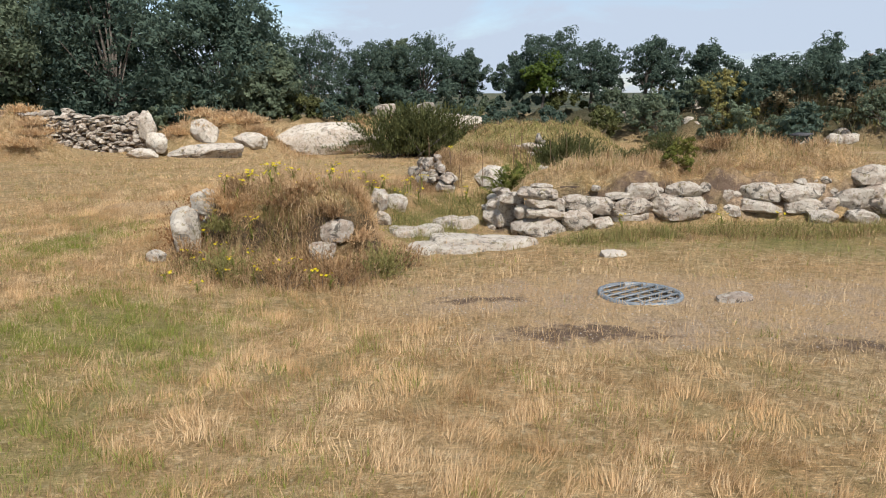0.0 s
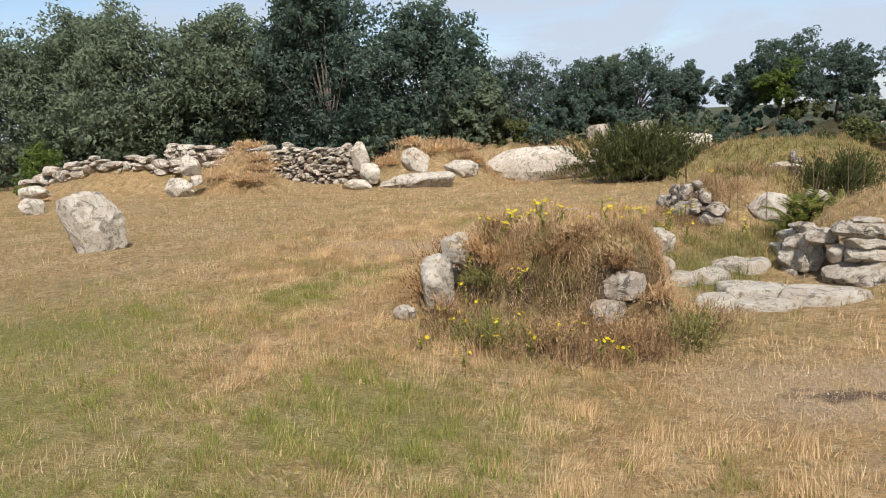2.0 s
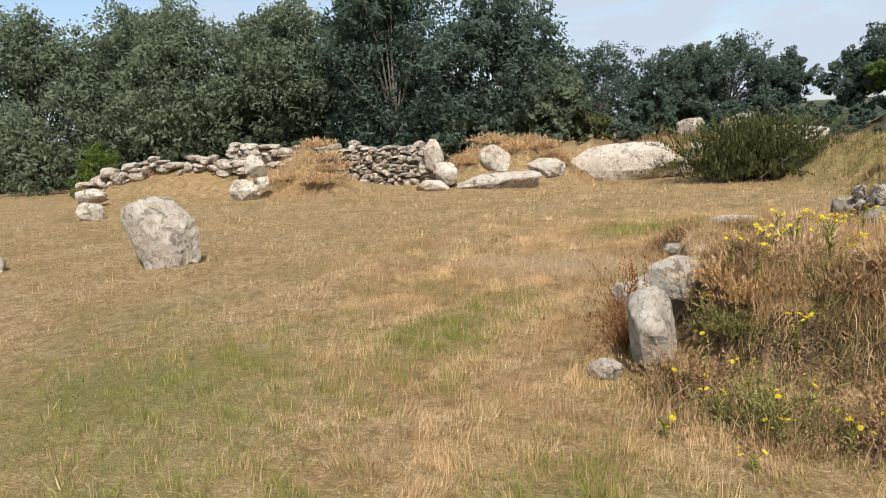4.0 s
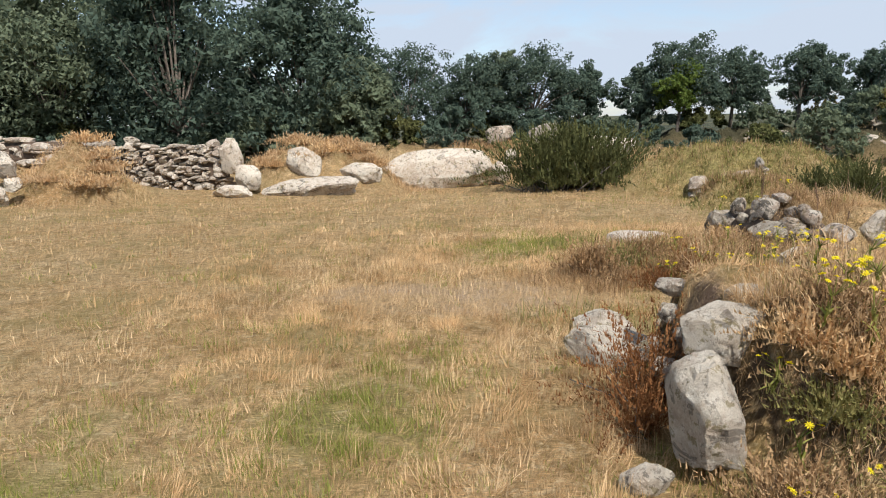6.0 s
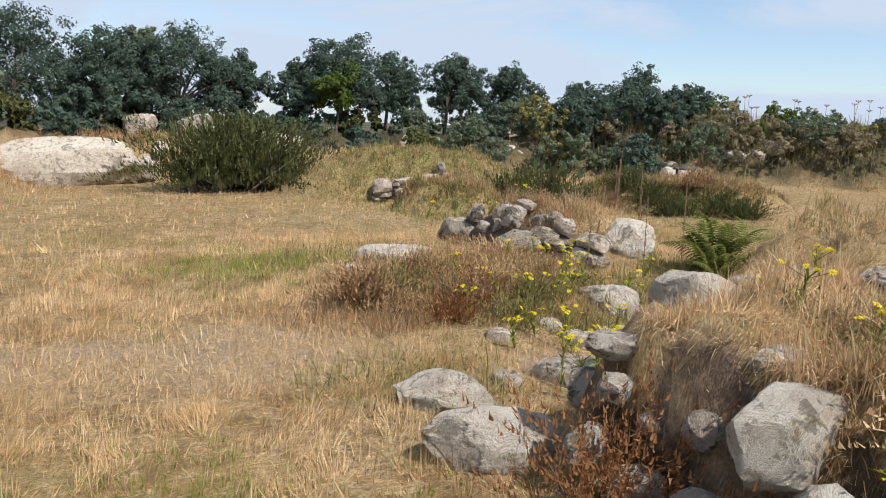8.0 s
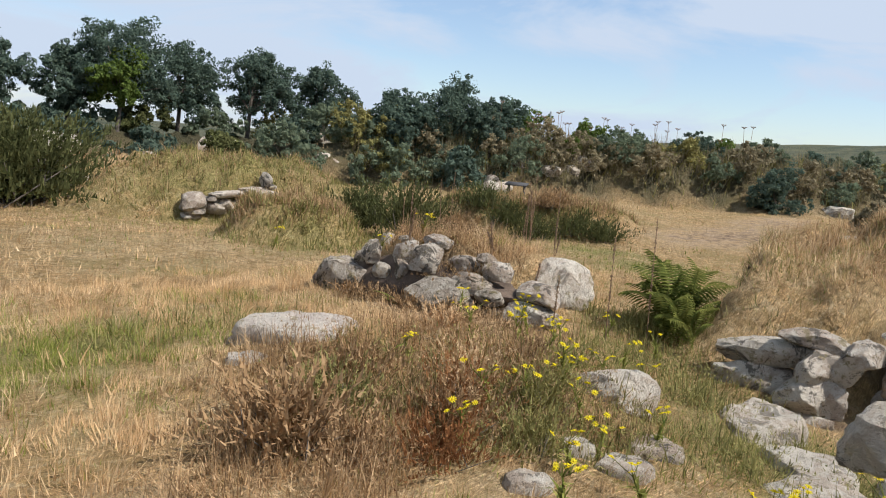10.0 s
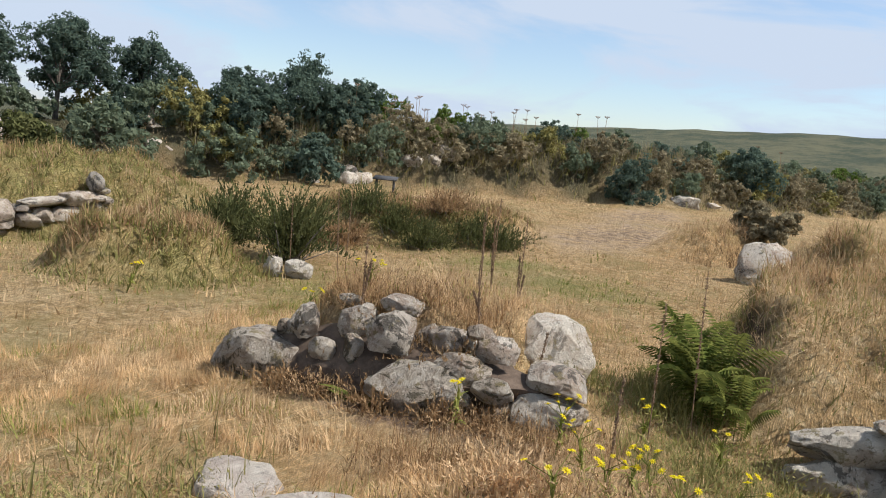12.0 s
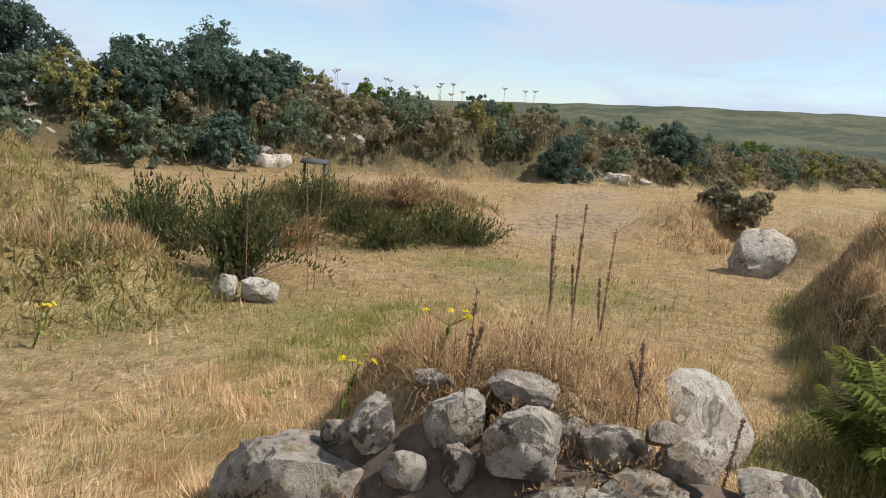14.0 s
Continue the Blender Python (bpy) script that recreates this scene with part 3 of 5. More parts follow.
# three long flat stones stacked at the wall's corner
for k, (x, y, z, w, h, turn) in enumerate(((0.09, 11.70, 0.17, 0.30, 0.145, -58), (0.05, 11.70, 0.02, 0.37, 0.155, -66), (0.03, 11.68, -0.14, 0.32, 0.165, -60))):
    SEED[0] += 1
    ob = new("stone", rock_mesh("stone", w, 0.26, h, SEED[0], GRANITE, 4, 0.72, 0.45))
    ob.matrix_basis = pose(x, y, z, 0, (7, 9, 8)[k], turn)
    ob.parent = cairn
CHOCK = [(-0.42, 12.85, 0.16, 0.14, 0.12, -63), (-0.36, 12.68, 0.18, 0.12, 0.16, -63), (-0.38, 12.78, 0.05, 0.2, 0.12, -63), (-0.12, 12.9, 0.38, 0.14, 0.08, -63), (-0.3, 12.1, 0.05, 0.2, 0.14, -63), (-0.22, 11.9, 0.12, 0.22, 0.12, -63), (-0.12, 11.9, -0.02, 0.2, 0.14, -63), (-0.08, 12.08, 0.36, 0.14, 0.08, -63), (-0.4, 13.12, 0.22, 0.12, 0.1, -63)]
stones(CHOCK, "stone", cairn, mat=MOSSY, boxy=0.6, detail=3)
for x, y, w, d, h, turn in ((-1.50, 12.28, 0.30, 0.26, 0.15, -40), (-1.86, 11.76, 0.48, 0.34, 0.16, -50), (-2.24, 11.68, 0.16, 0.12, 0.10, -30), (-2.05, 11.98, 0.18, 0.14, 0.10, -20)):
    slab("flat_slab", x, y, ground_z(x, y) - 0.01, w * 1.15, d * 1.15, h * 0.8, turn, PINK, tilt=4, label="flat pale slab sunk in scrubby grass", category="stone", group="pink slabs")
rock("earth_core", -0.12, 12.42, 0.03, 1.55, 0.5, -72, SOIL, d=0.42, boxy=0.3, detail=4, parent=cairn)
SEED[0] -= 2
stones([(-0.79, 10.54, -0.08, 0.5, 0.28, -52)], "boulder", mat=PALE, label="pale block lying in the passage grass", deep=0.7)
stones([(7.3, 11.45, -0.06, 0.86, 0.8, -63)], "boulder", label="large square boulder at the bank's end", deep=0.9, detail=4, boxy=0.9)
stones([(2.04, 15.61, -0.12, 0.18, 0.20, -63), (2.15, 15.38, -0.12, 0.30, 0.18, -63)], "white_stone", mat=PALE, label="small whitish stone beside a fern clump", category="stone", group="white stones")
stones([(5.89, 16.04, -0.1, 0.18, 0.30, -63), (6.44, 15.69, -0.22, 0.32, 0.12, -63)], "leaning_stone", label="narrow grey stone at the foot of a scrubby mound", category="stone", group="mound foot stones")
stones([(20.3, 15.77, 0.05, 1.0, 0.5, -63), (20.5, 14.89, 0.1, 0.44, 0.16, -63)], "white_boulder", mat=PALE, label="whitish boulder at the foot of the hedge", group="hedge foot boulders")

# the far side of the court
stones([(-8.72, 10.3, 0.20, 0.84, 0.98, 13)], "standing_stone", mat=PALE, label="rounded standing stone with grey-green lichen in dry grass", category="standing stone", detail=5, boxy=0.68, deep=0.7)
stones([(-11.35, 10.0, -0.08, 0.75, 0.4, 13)], "low_boulder", mat=PALE, label="low rounded granite boulder half sunk in dry grass", boxy=0.4, deep=0.7)
stones([(-9.2, 22.8, 0.56, 0.5, 0.85, 0)], "upright_slab", mat=PALE, label="tall upright slab at the wall's end", category="stone", deep=0.4, boxy=0.8)
stones([(-7.3, 22.4, 0.36, 0.82, 0.75, 0), (-5.91, 22.4, 0.07, 0.96, 0.5, 0), (-8.52, 21.8, 0.07, 0.57, 0.56, 0), (-8.74, 21.2, -0.22, 0.85, 0.3, 0)], "boulder", mat=PALE, label="grey granite boulder at the foot of a grassy bank", group="bank boulders")
stones([(-7.05, 21.5, -0.2, 2.19, 0.48, 0)], "flat_slab", mat=GRANITE, label="long flat slab lying before the bank", category="stone", deep=0.6, boxy=0.75)
stones([(-4.0, 24.5, -0.05, 3.15, 1.05, 0)], "large_boulder", mat=PALE, label="big sloping granite block with dark lichen", deep=0.5, boxy=0.7, detail=4)
stones([(-5.1, 25.2, -0.02, 0.62, 0.46, 0), (-2.29, 24.8, -0.1, 0.53, 0.56, 0), (-1.96, 24.8, 0.33, 0.37, 0.33, 13), (2.61, 23.8, 0.3, 0.53, 0.4, 13), (0.75, 21.5, -0.4, 0.34, 0.26, 13), (0.97, 23.0, -0.06, 0.32, 0.24, 13)], "boulder", label="weathered granite boulder on the grassy bank", group="bank boulders")
# these two stones have the trees' shade put into their colour
stones([(-0.74, 27.5, 0.75, 0.97, 0.8, 13)], "upright_slab", mat=WEATHERED_SHADED, label="rounded upright stone before the trees, tree shade in its colour", category="stone", deep=0.4)
stones([(-2.08, 27.5, 0.85, 0.82, 0.5, 13)], "flat_slab", mat=WEATHERED_SHADED, label="tilted stone before the trees, tree shade in its colour", category="stone")
stones([(0.28, 24.0, 0.55, 2.11, 0.55, 13)], "large_boulder", mat=PALE, label="long pale boulder on top of the bank", detail=4)
stones([(-13.53, 15.76, 0.02, 0.7, 0.32, 13), (-14.26, 15.03, 0.06, 0.55, 0.38, 13), (-16.59, 17.56, 0.14, 0.8, 0.36, 13), (-12.46, 18.1, 0.12, 0.66, 0.5, 13), (-12.0, 18.25, 0.3, 0.29, 0.28, 13), (-12.67, 19.0, 0.65, 0.5, 0.55, 13)], "boulder", mat=PALE, label="pale boulder tumbled from the low wall", group="tumbled boulders")


# ---- drystone walls ----
def drystone(name, x0, y0, x1, y1, high, thick, seed, long, course, mat, label, ragged=0.2, filled=True):
    """A straight piece of wall in rough courses, each stone on its own."""
    r = random.Random(seed)
    wall = tagged(new(name), label, "wall", kind="structure")
    shapes = [rock_mesh("stone", 1, 1, 1, seed * 50 + k, (mat, DARKSTONE, mat, GRANITE)[k % 4], 2, 0.93, 0.9) for k in range(18)]
    run = math.hypot(x1 - x0, y1 - y0)
    turn = math.degrees(math.atan2(y1 - y0, x1 - x0))
    cells = int(run / 0.06)
    tops = [0.0] * cells
    for _ in range(1500):
        low = min(range(cells), key=lambda i: tops[i] + r.uniform(0, 0.03))
        if tops[low] > high * (1 - ragged):
            break
        ln = long * r.choice((0.4, 0.6, 0.8, 1.0, 1.3, 1.6))
        span = max(2, int(ln / 0.06))
        first = max(0, min(cells - span, low - r.randrange(span)))
        z = sum(tops[first:first + span]) / span
        c = course * r.choice((0.5, 0.7, 0.9, 1.1, 1.5)) * (1 if ln > long * 0.5 else 0.8)
        k = (first + span / 2) / cells
        x, y = x0 + (x1 - x0) * k, y0 + (y1 - y0) * k
        ob = new("stone", r.choice(shapes))
        lift = ground_z(x, y) - 0.05 + z + c / 2
        ob.matrix_basis = pose(x, y, lift, r.uniform(-5, 5), r.uniform(-6, 6), turn + r.uniform(-7, 7)) @ pose(0, r.uniform(-0.06, 0.06), 0) @ Matrix.Diagonal((ln * 1.02, thick * r.uniform(0.75, 1.1), c * 1.2, 1))
        ob.parent = wall
        for i in range(first, first + span):
            tops[i] = z + c * r.uniform(0.9, 1.0)
    if not filled:
        return wall
    bm = bmesh.new()
    bmesh.ops.create_cube(bm, size=1, matrix=Matrix.Diagonal((run * 0.98, thick * 0.5, high * 0.8, 1)))
    core = part("core", bm, SOIL, wall, "earth packed between the stones")
    mx, my = (x0 + x1) / 2, (y0 + y1) / 2
    core.matrix_basis = pose(mx, my, ground_z(mx, my) + high * 0.33, 0, 0, turn)
    return wall


def part(name, bm, mat, parent, label=""):
    me = bpy.data.meshes.new(name)
    bm.to_mesh(me)
    bm.free()
    me.polygons.foreach_set("use_smooth", [True] * len(me.polygons))
    me.materials.append(mat)
    ob = new(name, me)
    ob.parent = parent
    return tagged(ob, label)


drystone("wall_north", -15.2, 24.4, -9.35, 23.2, 1.25, 0.55, 11, 0.24, 0.11, WEATHERED_SHADED, "old mossy drystone wall under dark trees", 0.12)
drystone("wall_west", -18.6, 19.3, -13.4, 19.9, 0.5, 0.5, 12, 0.3, 0.15, DARKSTONE, "low tumbled granite wall in dry grass", 0.45, False)
drystone("wall_west_upper", -14.6, 20.9, -12.2, 20.6, 0.75, 0.5, 13, 0.36, 0.16, DARKSTONE, "short ruined piece of drystone wall in dry grass", 0.35)
drystone("wall_mound", 1.2, 19.55, 2.7, 19.3, 0.42, 0.4, 14, 0.38, 0.18, WEATHERED_SHADED, "dark stones facing a grassy mound", 0.4, False)
HEDGE_STONES = [(9.4, 27.2, 0.3, 0.5, 0.4, -40), (9.8, 26.9, 0.75, 0.45, 0.35, -40), (9.2, 27.3, 1.0, 0.4, 0.3, -40), (8.7, 26.3, 0.35, 0.55, 0.4, -40), (8.9, 26.1, 0.1, 0.6, 0.45, -40), (6.1, 28.3, 0.75, 0.7, 0.6, -20), (6.9, 28.0, 0.7, 0.5, 0.45, -20), (15.0, 23.3, 1.13, 0.5, 0.38, -63)]
HEDGE_FALL = [(14.1, 22.15, 0.30, 0.62, 0.3, -63), (14.55, 22.05, 0.50, 0.7, 0.26, -63), (15.1, 21.75, 0.55, 0.5, 0.36, -63), (14.2, 22.1, 0.05, 0.5, 0.4, -63), (14.7, 21.8, 0.15, 0.55, 0.42, -63), (15.2, 21.5, 0.2, 0.5, 0.36, -63), (12.4, 23.0, 0.05, 0.5, 0.5, -63), (11.9, 22.6, -0.05, 0.5, 0.55, -63), (12.3, 22.5, 0.05, 0.62, 0.4, -63), (11.2, 23.2, -0.1, 0.35, 0.4, -63), (31.9, 12.3, 0.7, 0.7, 0.5, -63), (32.4, 11.8, 0.6, 0.8, 0.5, -63), (32.8, 11.3, 0.75, 0.6, 0.5, -63)]
stones([(x, y, max(z * 0.4, 0) + ground_z(x, y) * 0.6 + 0.05, w * 0.8, h * 0.8, yaw) for x, y, z, w, h, yaw in HEDGE_STONES], "hedge_stone", mat=DARKSTONE, label="grey stone fallen from the overgrown field bank", category="stone", group="hedge stones", detail=3)
stones([(x, y, max(z, ground_z(x, y) + 0.1), w, h, yaw) for x, y, z, w, h, yaw in HEDGE_FALL], "hedge_stone", mat=GRANITE, label="grey stone fallen from the overgrown field bank", category="stone", group="hedge stones", detail=3)


# ---- plants ----
def blades(points, length, width, lean, seed, segs=2, droop=0.3, yaw=None):
    """Tapered blades rooted at points: returns vertices and triangles."""
    r = np.random.default_rng(seed)
    n = len(points)
    L = r.uniform(0.45, 1.35, n) * length
    a = r.uniform(0, 2 * np.pi, n) if yaw is None else yaw + r.normal(0, 0.5, n)
    tilt = np.abs(r.normal(lean * 0.55, lean * 0.6, n))
    out = np.stack([np.cos(a), np.sin(a), np.zeros(n)], -1)
    side = np.stack([-np.sin(a), np.cos(a), np.zeros(n)], -1)
    turn = r.uniform(-1, 1, n)[:, None]
    side = side * np.sqrt(1 - turn ** 2 * 0.8) + out * turn * 0.9
    W = (r.uniform(0.6, 1.3, n) * width)[:, None]
    rows = []
    for k in range(segs + 1):
        s = k / segs
        bend = np.minimum(tilt * (1 + droop * s), 2.6)
        c = points + out * (np.sin(bend) * L * s)[:, None]
        c[:, 2] += np.cos(bend) * L * s
        if k < segs:
            w = W * (1 - 0.55 * s)
            rows += [c - side * w / 2, c + side * w / 2]
        else:
            rows.append(c)
    per = 2 * segs + 1
    v = np.stack(rows, 1).reshape(-1, 3)
    base = (np.arange(n) * per)[:, None]
    f = []
    for k in range(segs - 1):
        f += [[2 * k, 2 * k + 1, 2 * k + 3], [2 * k, 2 * k + 3, 2 * k + 2]]
    f.append([2 * segs - 2, 2 * segs - 1, 2 * segs])
    f = (base[:, None, :] + np.array(f)[None]).reshape(-1, 3)
    return v, f


def join(parts):
    v, f, k = [], [], 0
    for a, b in parts:
        v.append(a), f.append(b + k)
        k += len(a)
    return np.concatenate(v), np.concatenate(f)


def rooted(x, y, sink=0.01):
    return np.stack([x, y, height(x, y) - sink], -1)


def field(n, x0, x1, y0, y1, seed, keep):
    r = np.random.default_rng(seed)
    x, y = r.uniform(x0, x1, n), r.uniform(y0, y1, n)
    k = r.uniform(0, 1, n) < keep(x, y)
    return x[k], y[k]


def stuff(name, parts, mat, label, category):
    return tagged(new(name, make_mesh(name, *join(parts), mat, False)), label, category, kind="stuff")


def open_turf(x, y):
    bare = blob(x, y, BARE)
    clump = 0.62 + 0.5 * wobble(x, y, 0.4, 21, 3)
    bare = np.maximum(bare, 0.95 * blob(x, y, WORN))
    bare = np.maximum(bare, blob(x, y, [(-1.50, 12.28, 0.26, 0.24), (-1.84, 11.74, 0.38, 0.3), (2.43, 5.75, 0.35, 0.25)]))
    return np.clip(clump, 0.12, 1) * (1 - 0.92 * smooth(0.3, 0.65, bare + 0.2 * wobble(x, y, 0.6, 22, 3)))


def greenness(x, y):
    return np.clip(0.9 * blob(x, y, GREEN) + 0.02 + 0.3 * wobble(x, y, 1.4, 23, 3), 0, 0.85)


# short straw and green blades on the court
TRAIL = [(0.3, 2.5), (-2.2, 5.0), (-3.8, 7.5), (-3.9, 10.0), (-2.2, 12.6), (1.5, 14.2)]


def by_trail(x, y):
    best = np.full_like(x, 1e9)
    for (ax, ay), (bx, by) in zip(TRAIL[:-1], TRAIL[1:]):
        dx, dy = bx - ax, by - ay
        q = np.clip(((x - ax) * dx + (y - ay) * dy) / (dx * dx + dy * dy), 0, 1)
        best = np.minimum(best, np.hypot(x - ax - q * dx, y - ay - q * dy))
    return np.clip(1.15 * np.exp(-((best / 2.1) ** 2)), 0.10, 1)


close = field(2050000, -7.0, 3.4, 1.8, 14.6, 31, lambda x, y: open_turf(x, y) * by_trail(x, y))
middle = field(260000, -14, 8, 3, 23, 32, lambda x, y: open_turf(x, y))
distant = field(120000, -18, 22, 11, 27, 33, lambda x, y: open_turf(x, y))


def tufted(x, y, length):
    return length * np.clip(1 + 0.75 * wobble(x, y, 0.33, 26, 3), 0.35, 2.1)


def swirl(x, y):
    return 2.6 * wobble(x, y, 0.9, 27, 3)


straw, green = [], []
for k, ((x, y), ln, wd, segs) in enumerate(((close, 0.078, 0.004, 1), (middle, 0.07, 0.009, 1), (distant, 0.065, 0.017, 1))):
    g = np.random.default_rng(40 + k).uniform(0, 1, len(x)) < greenness(x, y)
    u, v = x[~g], y[~g]
    straw.append(blades(rooted(u, v), tufted(u, v, ln), wd, 1.9, 50 + k, segs, 0.2, swirl(u, v)))
    u, v = x[g], y[g]
    green.append(blades(rooted(u, v), tufted(u, v, ln * 0.7), wd * 1.2, 0.9, 60 + k, segs, 0.4))
x, y = field(2500, -7, 4, 1.6, 14, 34, lambda x, y: 0.6 * open_turf(x, y))
straw.append(blades(rooted(x, y), 0.13, 0.0035, 1.1, 55, 2, 0.8))
# tussocks that break up the turf
tx, ty = field(1500, -7, 3.2, 2, 14.5, 36, lambda x, y: 0.5 * open_turf(x, y) * by_trail(x, y))
r = np.random.default_rng(37)
n = len(tx)
x, y = np.repeat(tx, 26) + r.normal(0, 0.035, n * 26), np.repeat(ty, 26) + r.normal(0, 0.035, n * 26)
pick = np.repeat(r.uniform(0, 1, n) < 0.2 + 0.6 * greenness(tx, ty), 26)
straw.append(blades(rooted(x[~pick], y[~pick]), 0.13, 0.0035, 0.8, 57, 2, 0.9))
green.append(blades(rooted(x[pick], y[pick]), 0.10, 0.0045, 0.8, 58, 2, 0.9))
# loose straw lying on the bare earth
x, y = field(150000, -6, 4.5, 4, 12, 35, lambda x, y: smooth(0.15, 0.6, blob(x, y, WORN)) + 0.7 * smooth(0.1, 0.5, blob(x, y, BARE[:4])))
straw.append(blades(rooted(x, y, -0.004), 0.08, 0.004, 2.4, 56, 1, 0.0))
gx, gy = field(5200, -1.2, 5.5, 3.9, 7.6, 38, lambda x, y: smooth(0.3, 0.8, blob(x, y, BARE[:4])))
r = np.random.default_rng(39)
size = r.uniform(0.002, 0.0065, len(gx)) * r.choice([1, 1, 1, 1.6], len(gx))
corner = np.array([(1, 0, 0), (0, 1, 0), (-1, 0, 0), (0, -1, 0), (0, 0, 0.7), (0, 0, -0.7)])
v = (rooted(gx, gy, 0)[:, None, :] + corner[None] * size[:, None, None] * r.uniform(0.7, 1.3, (len(gx), 6, 1))).reshape(-1, 3)
f = ((np.arange(len(gx)) * 6)[:, None, None] + np.array([(0, 1, 4), (1, 2, 4), (2, 3, 4), (3, 0, 4), (1, 0, 5), (2, 1, 5), (3, 2, 5), (0, 3, 5)])[None]).reshape(-1, 3)
stuff("gravel", [(v, f)], PINK, "fine tan gravel scattered on the bare earth", "gravel")
stuff("dry_grass", straw, STRAW, "short matted straw-coloured summer grass over the court", "grass")
stuff("green_grass", green, TUFT_GREEN, "patches of short green grass in dry turf", "grass")


def shaggy(x, y, length):
    return length * np.clip(1 + 0.55 * wobble(x, y, 0.45, 24, 3), 0.4, 1.8)


def on_mound(n, spots, seed):
    r = np.random.default_rng(seed)
    xs, ys = [], []
    for cx, cy, rx, ry, turn, share in spots:
        m = int(n * share)
        u, v = r.uniform(-1, 1, m), r.uniform(-1, 1, m)
        k = u * u + v * v < r.uniform(0.3, 1.0, m)
        u, v = u[k] * rx, v[k] * ry
        c, s = math.cos(radians(turn)), math.sin(radians(turn))
        x, y = cx + u * c - v * s, cy + u * s + v * c
        k = wobble(x, y, 0.5, seed + 500, 3) > r.uniform(-0.9, 0.5, len(x))
        xs.append(x[k]), ys.append(y[k])
    return np.concatenate(xs), np.concatenate(ys)


# long growth on the banks: cx, cy, half width, half depth, turn, share
TALL = [(-0.8, 8.1, 0.35, 0.85, 0, 0.09), (-1.6, 6.7, 1.3, 0.35, 0, 0.04), (-1.7, 7.4, 0.9, 0.5, 0, 0.05), (-1.3, 8.2, 0.75, 0.65, 0, 0.22), (-1.2, 8.9, 0.5, 0.5, 0, 0.05), (3.4, 11.05, 2.8, 0.3, 0, 0.12), (-1.7, 7.0, 1.0, 0.4, 0, 0.08), (3.7, 10.4, 3.1, 0.75, 0, 0.22), (8.3, 10.8, 2.0, 0.7, -8, 0.08), (0.8, 12.6, 0.5, 0.8, 12, 0.04), (1.15, 16.4, 0.8, 0.5, -20, 0.04)]
TALL_FAR = [(2.6, 20.4, 2.8, 1.6, -25, 0.03), (-4, 25.6, 6.5, 1.4, 8, 0.12), (-11.4, 19.4, 1.6, 1.3, 0, 0.18), (10.5, 12.8, 1.8, 0.9, -20, 0.05), (-6.5, 23.3, 2.8, 1.4, 8, 0.16), (-15, 20.5, 4, 1.2, 20, 0.1), (0.6, 24.2, 3.2, 1.4, 0, 0.05)]
x, y = on_mound(130000, TALL, 71)
u, v = on_mound(60000, TALL_FAR, 77)
stuff("tall_grass", [blades(rooted(x, y), shaggy(x, y, 0.15), 0.005, 1.25, 72, 2, 0.7), blades(rooted(u, v), 0.17, 0.010, 1.2, 78, 2, 0.7)], DRYTALL, "long bleached grass leaning over the turf banks", "grass")
SCRUB = [(-1.6, 6.7, 1.25, 0.3, 0, 0.07), (-0.75, 7.5, 0.3, 0.6, 0, 0.05), (-1.75, 7.05, 1.0, 0.45, 0, 0.26), (-1.6, 7.6, 0.9, 0.5, 0, 0.14), (-1.5, 11.0, 1.25, 0.55, -38, 0.22), (-0.6, 11.7, 0.75, 0.4, -30, 0.09), (-2.6, 10.7, 0.6, 0.4, 0, 0.06), (3.9, 10.1, 2.8, 0.35, 0, 0.14), (3.6, 8.8, 2.6, 0.4, 0, 0.12), (0.25, 12.7, 0.42, 0.75, 12, 0.10), (-0.12, 12.4, 0.30, 0.85, 12, 0.16)]
SCRUB_FAR = [(1.15, 16.35, 0.95, 0.65, -20, 0.12), (6.2, 16.55, 2.2, 0.75, -37, 0.4), (2.6, 20.2, 2.6, 1.5, -25, 0.15), (1.0, 23.6, 3.2, 1.3, 0, 0.2), (-2.4, 27.2, 1.5, 0.5, 0, 0.1), (-6.3, 23.4, 2.6, 1.2, 8, 0.12), (-4, 26.0, 6.0, 1.0, 8, 0.1), (4.4, 10.9, 2.6, 0.5, 0, 0.12), (9.6, 12.3, 1.5, 0.7, -20, 0.08)]
x, y = on_mound(105000, SCRUB, 73)
u, v = on_mound(60000, SCRUB_FAR, 79)
def lifted(x, y, top, seed):
    q = rooted(x, y)
    q[:, 2] += np.random.default_rng(seed).uniform(0.02, top, len(q)) ** 1.0
    return q


hx, hy = on_mound(60000, SCRUB, 173)
stuff("brown_scrub", [blades(lifted(hx, hy, 0.17, 1), 0.022, 0.007, 1.4, 174, 1, 0.3), blades(rooted(x, y), shaggy(x, y, 0.13), 0.004, 1.0, 74, 2, 0.7), blades(rooted(u, v), 0.17, 0.011, 1.0, 80, 2, 0.7)], BROWNSCRUB, "withered brown heathy growth on the mounds", "scrub")
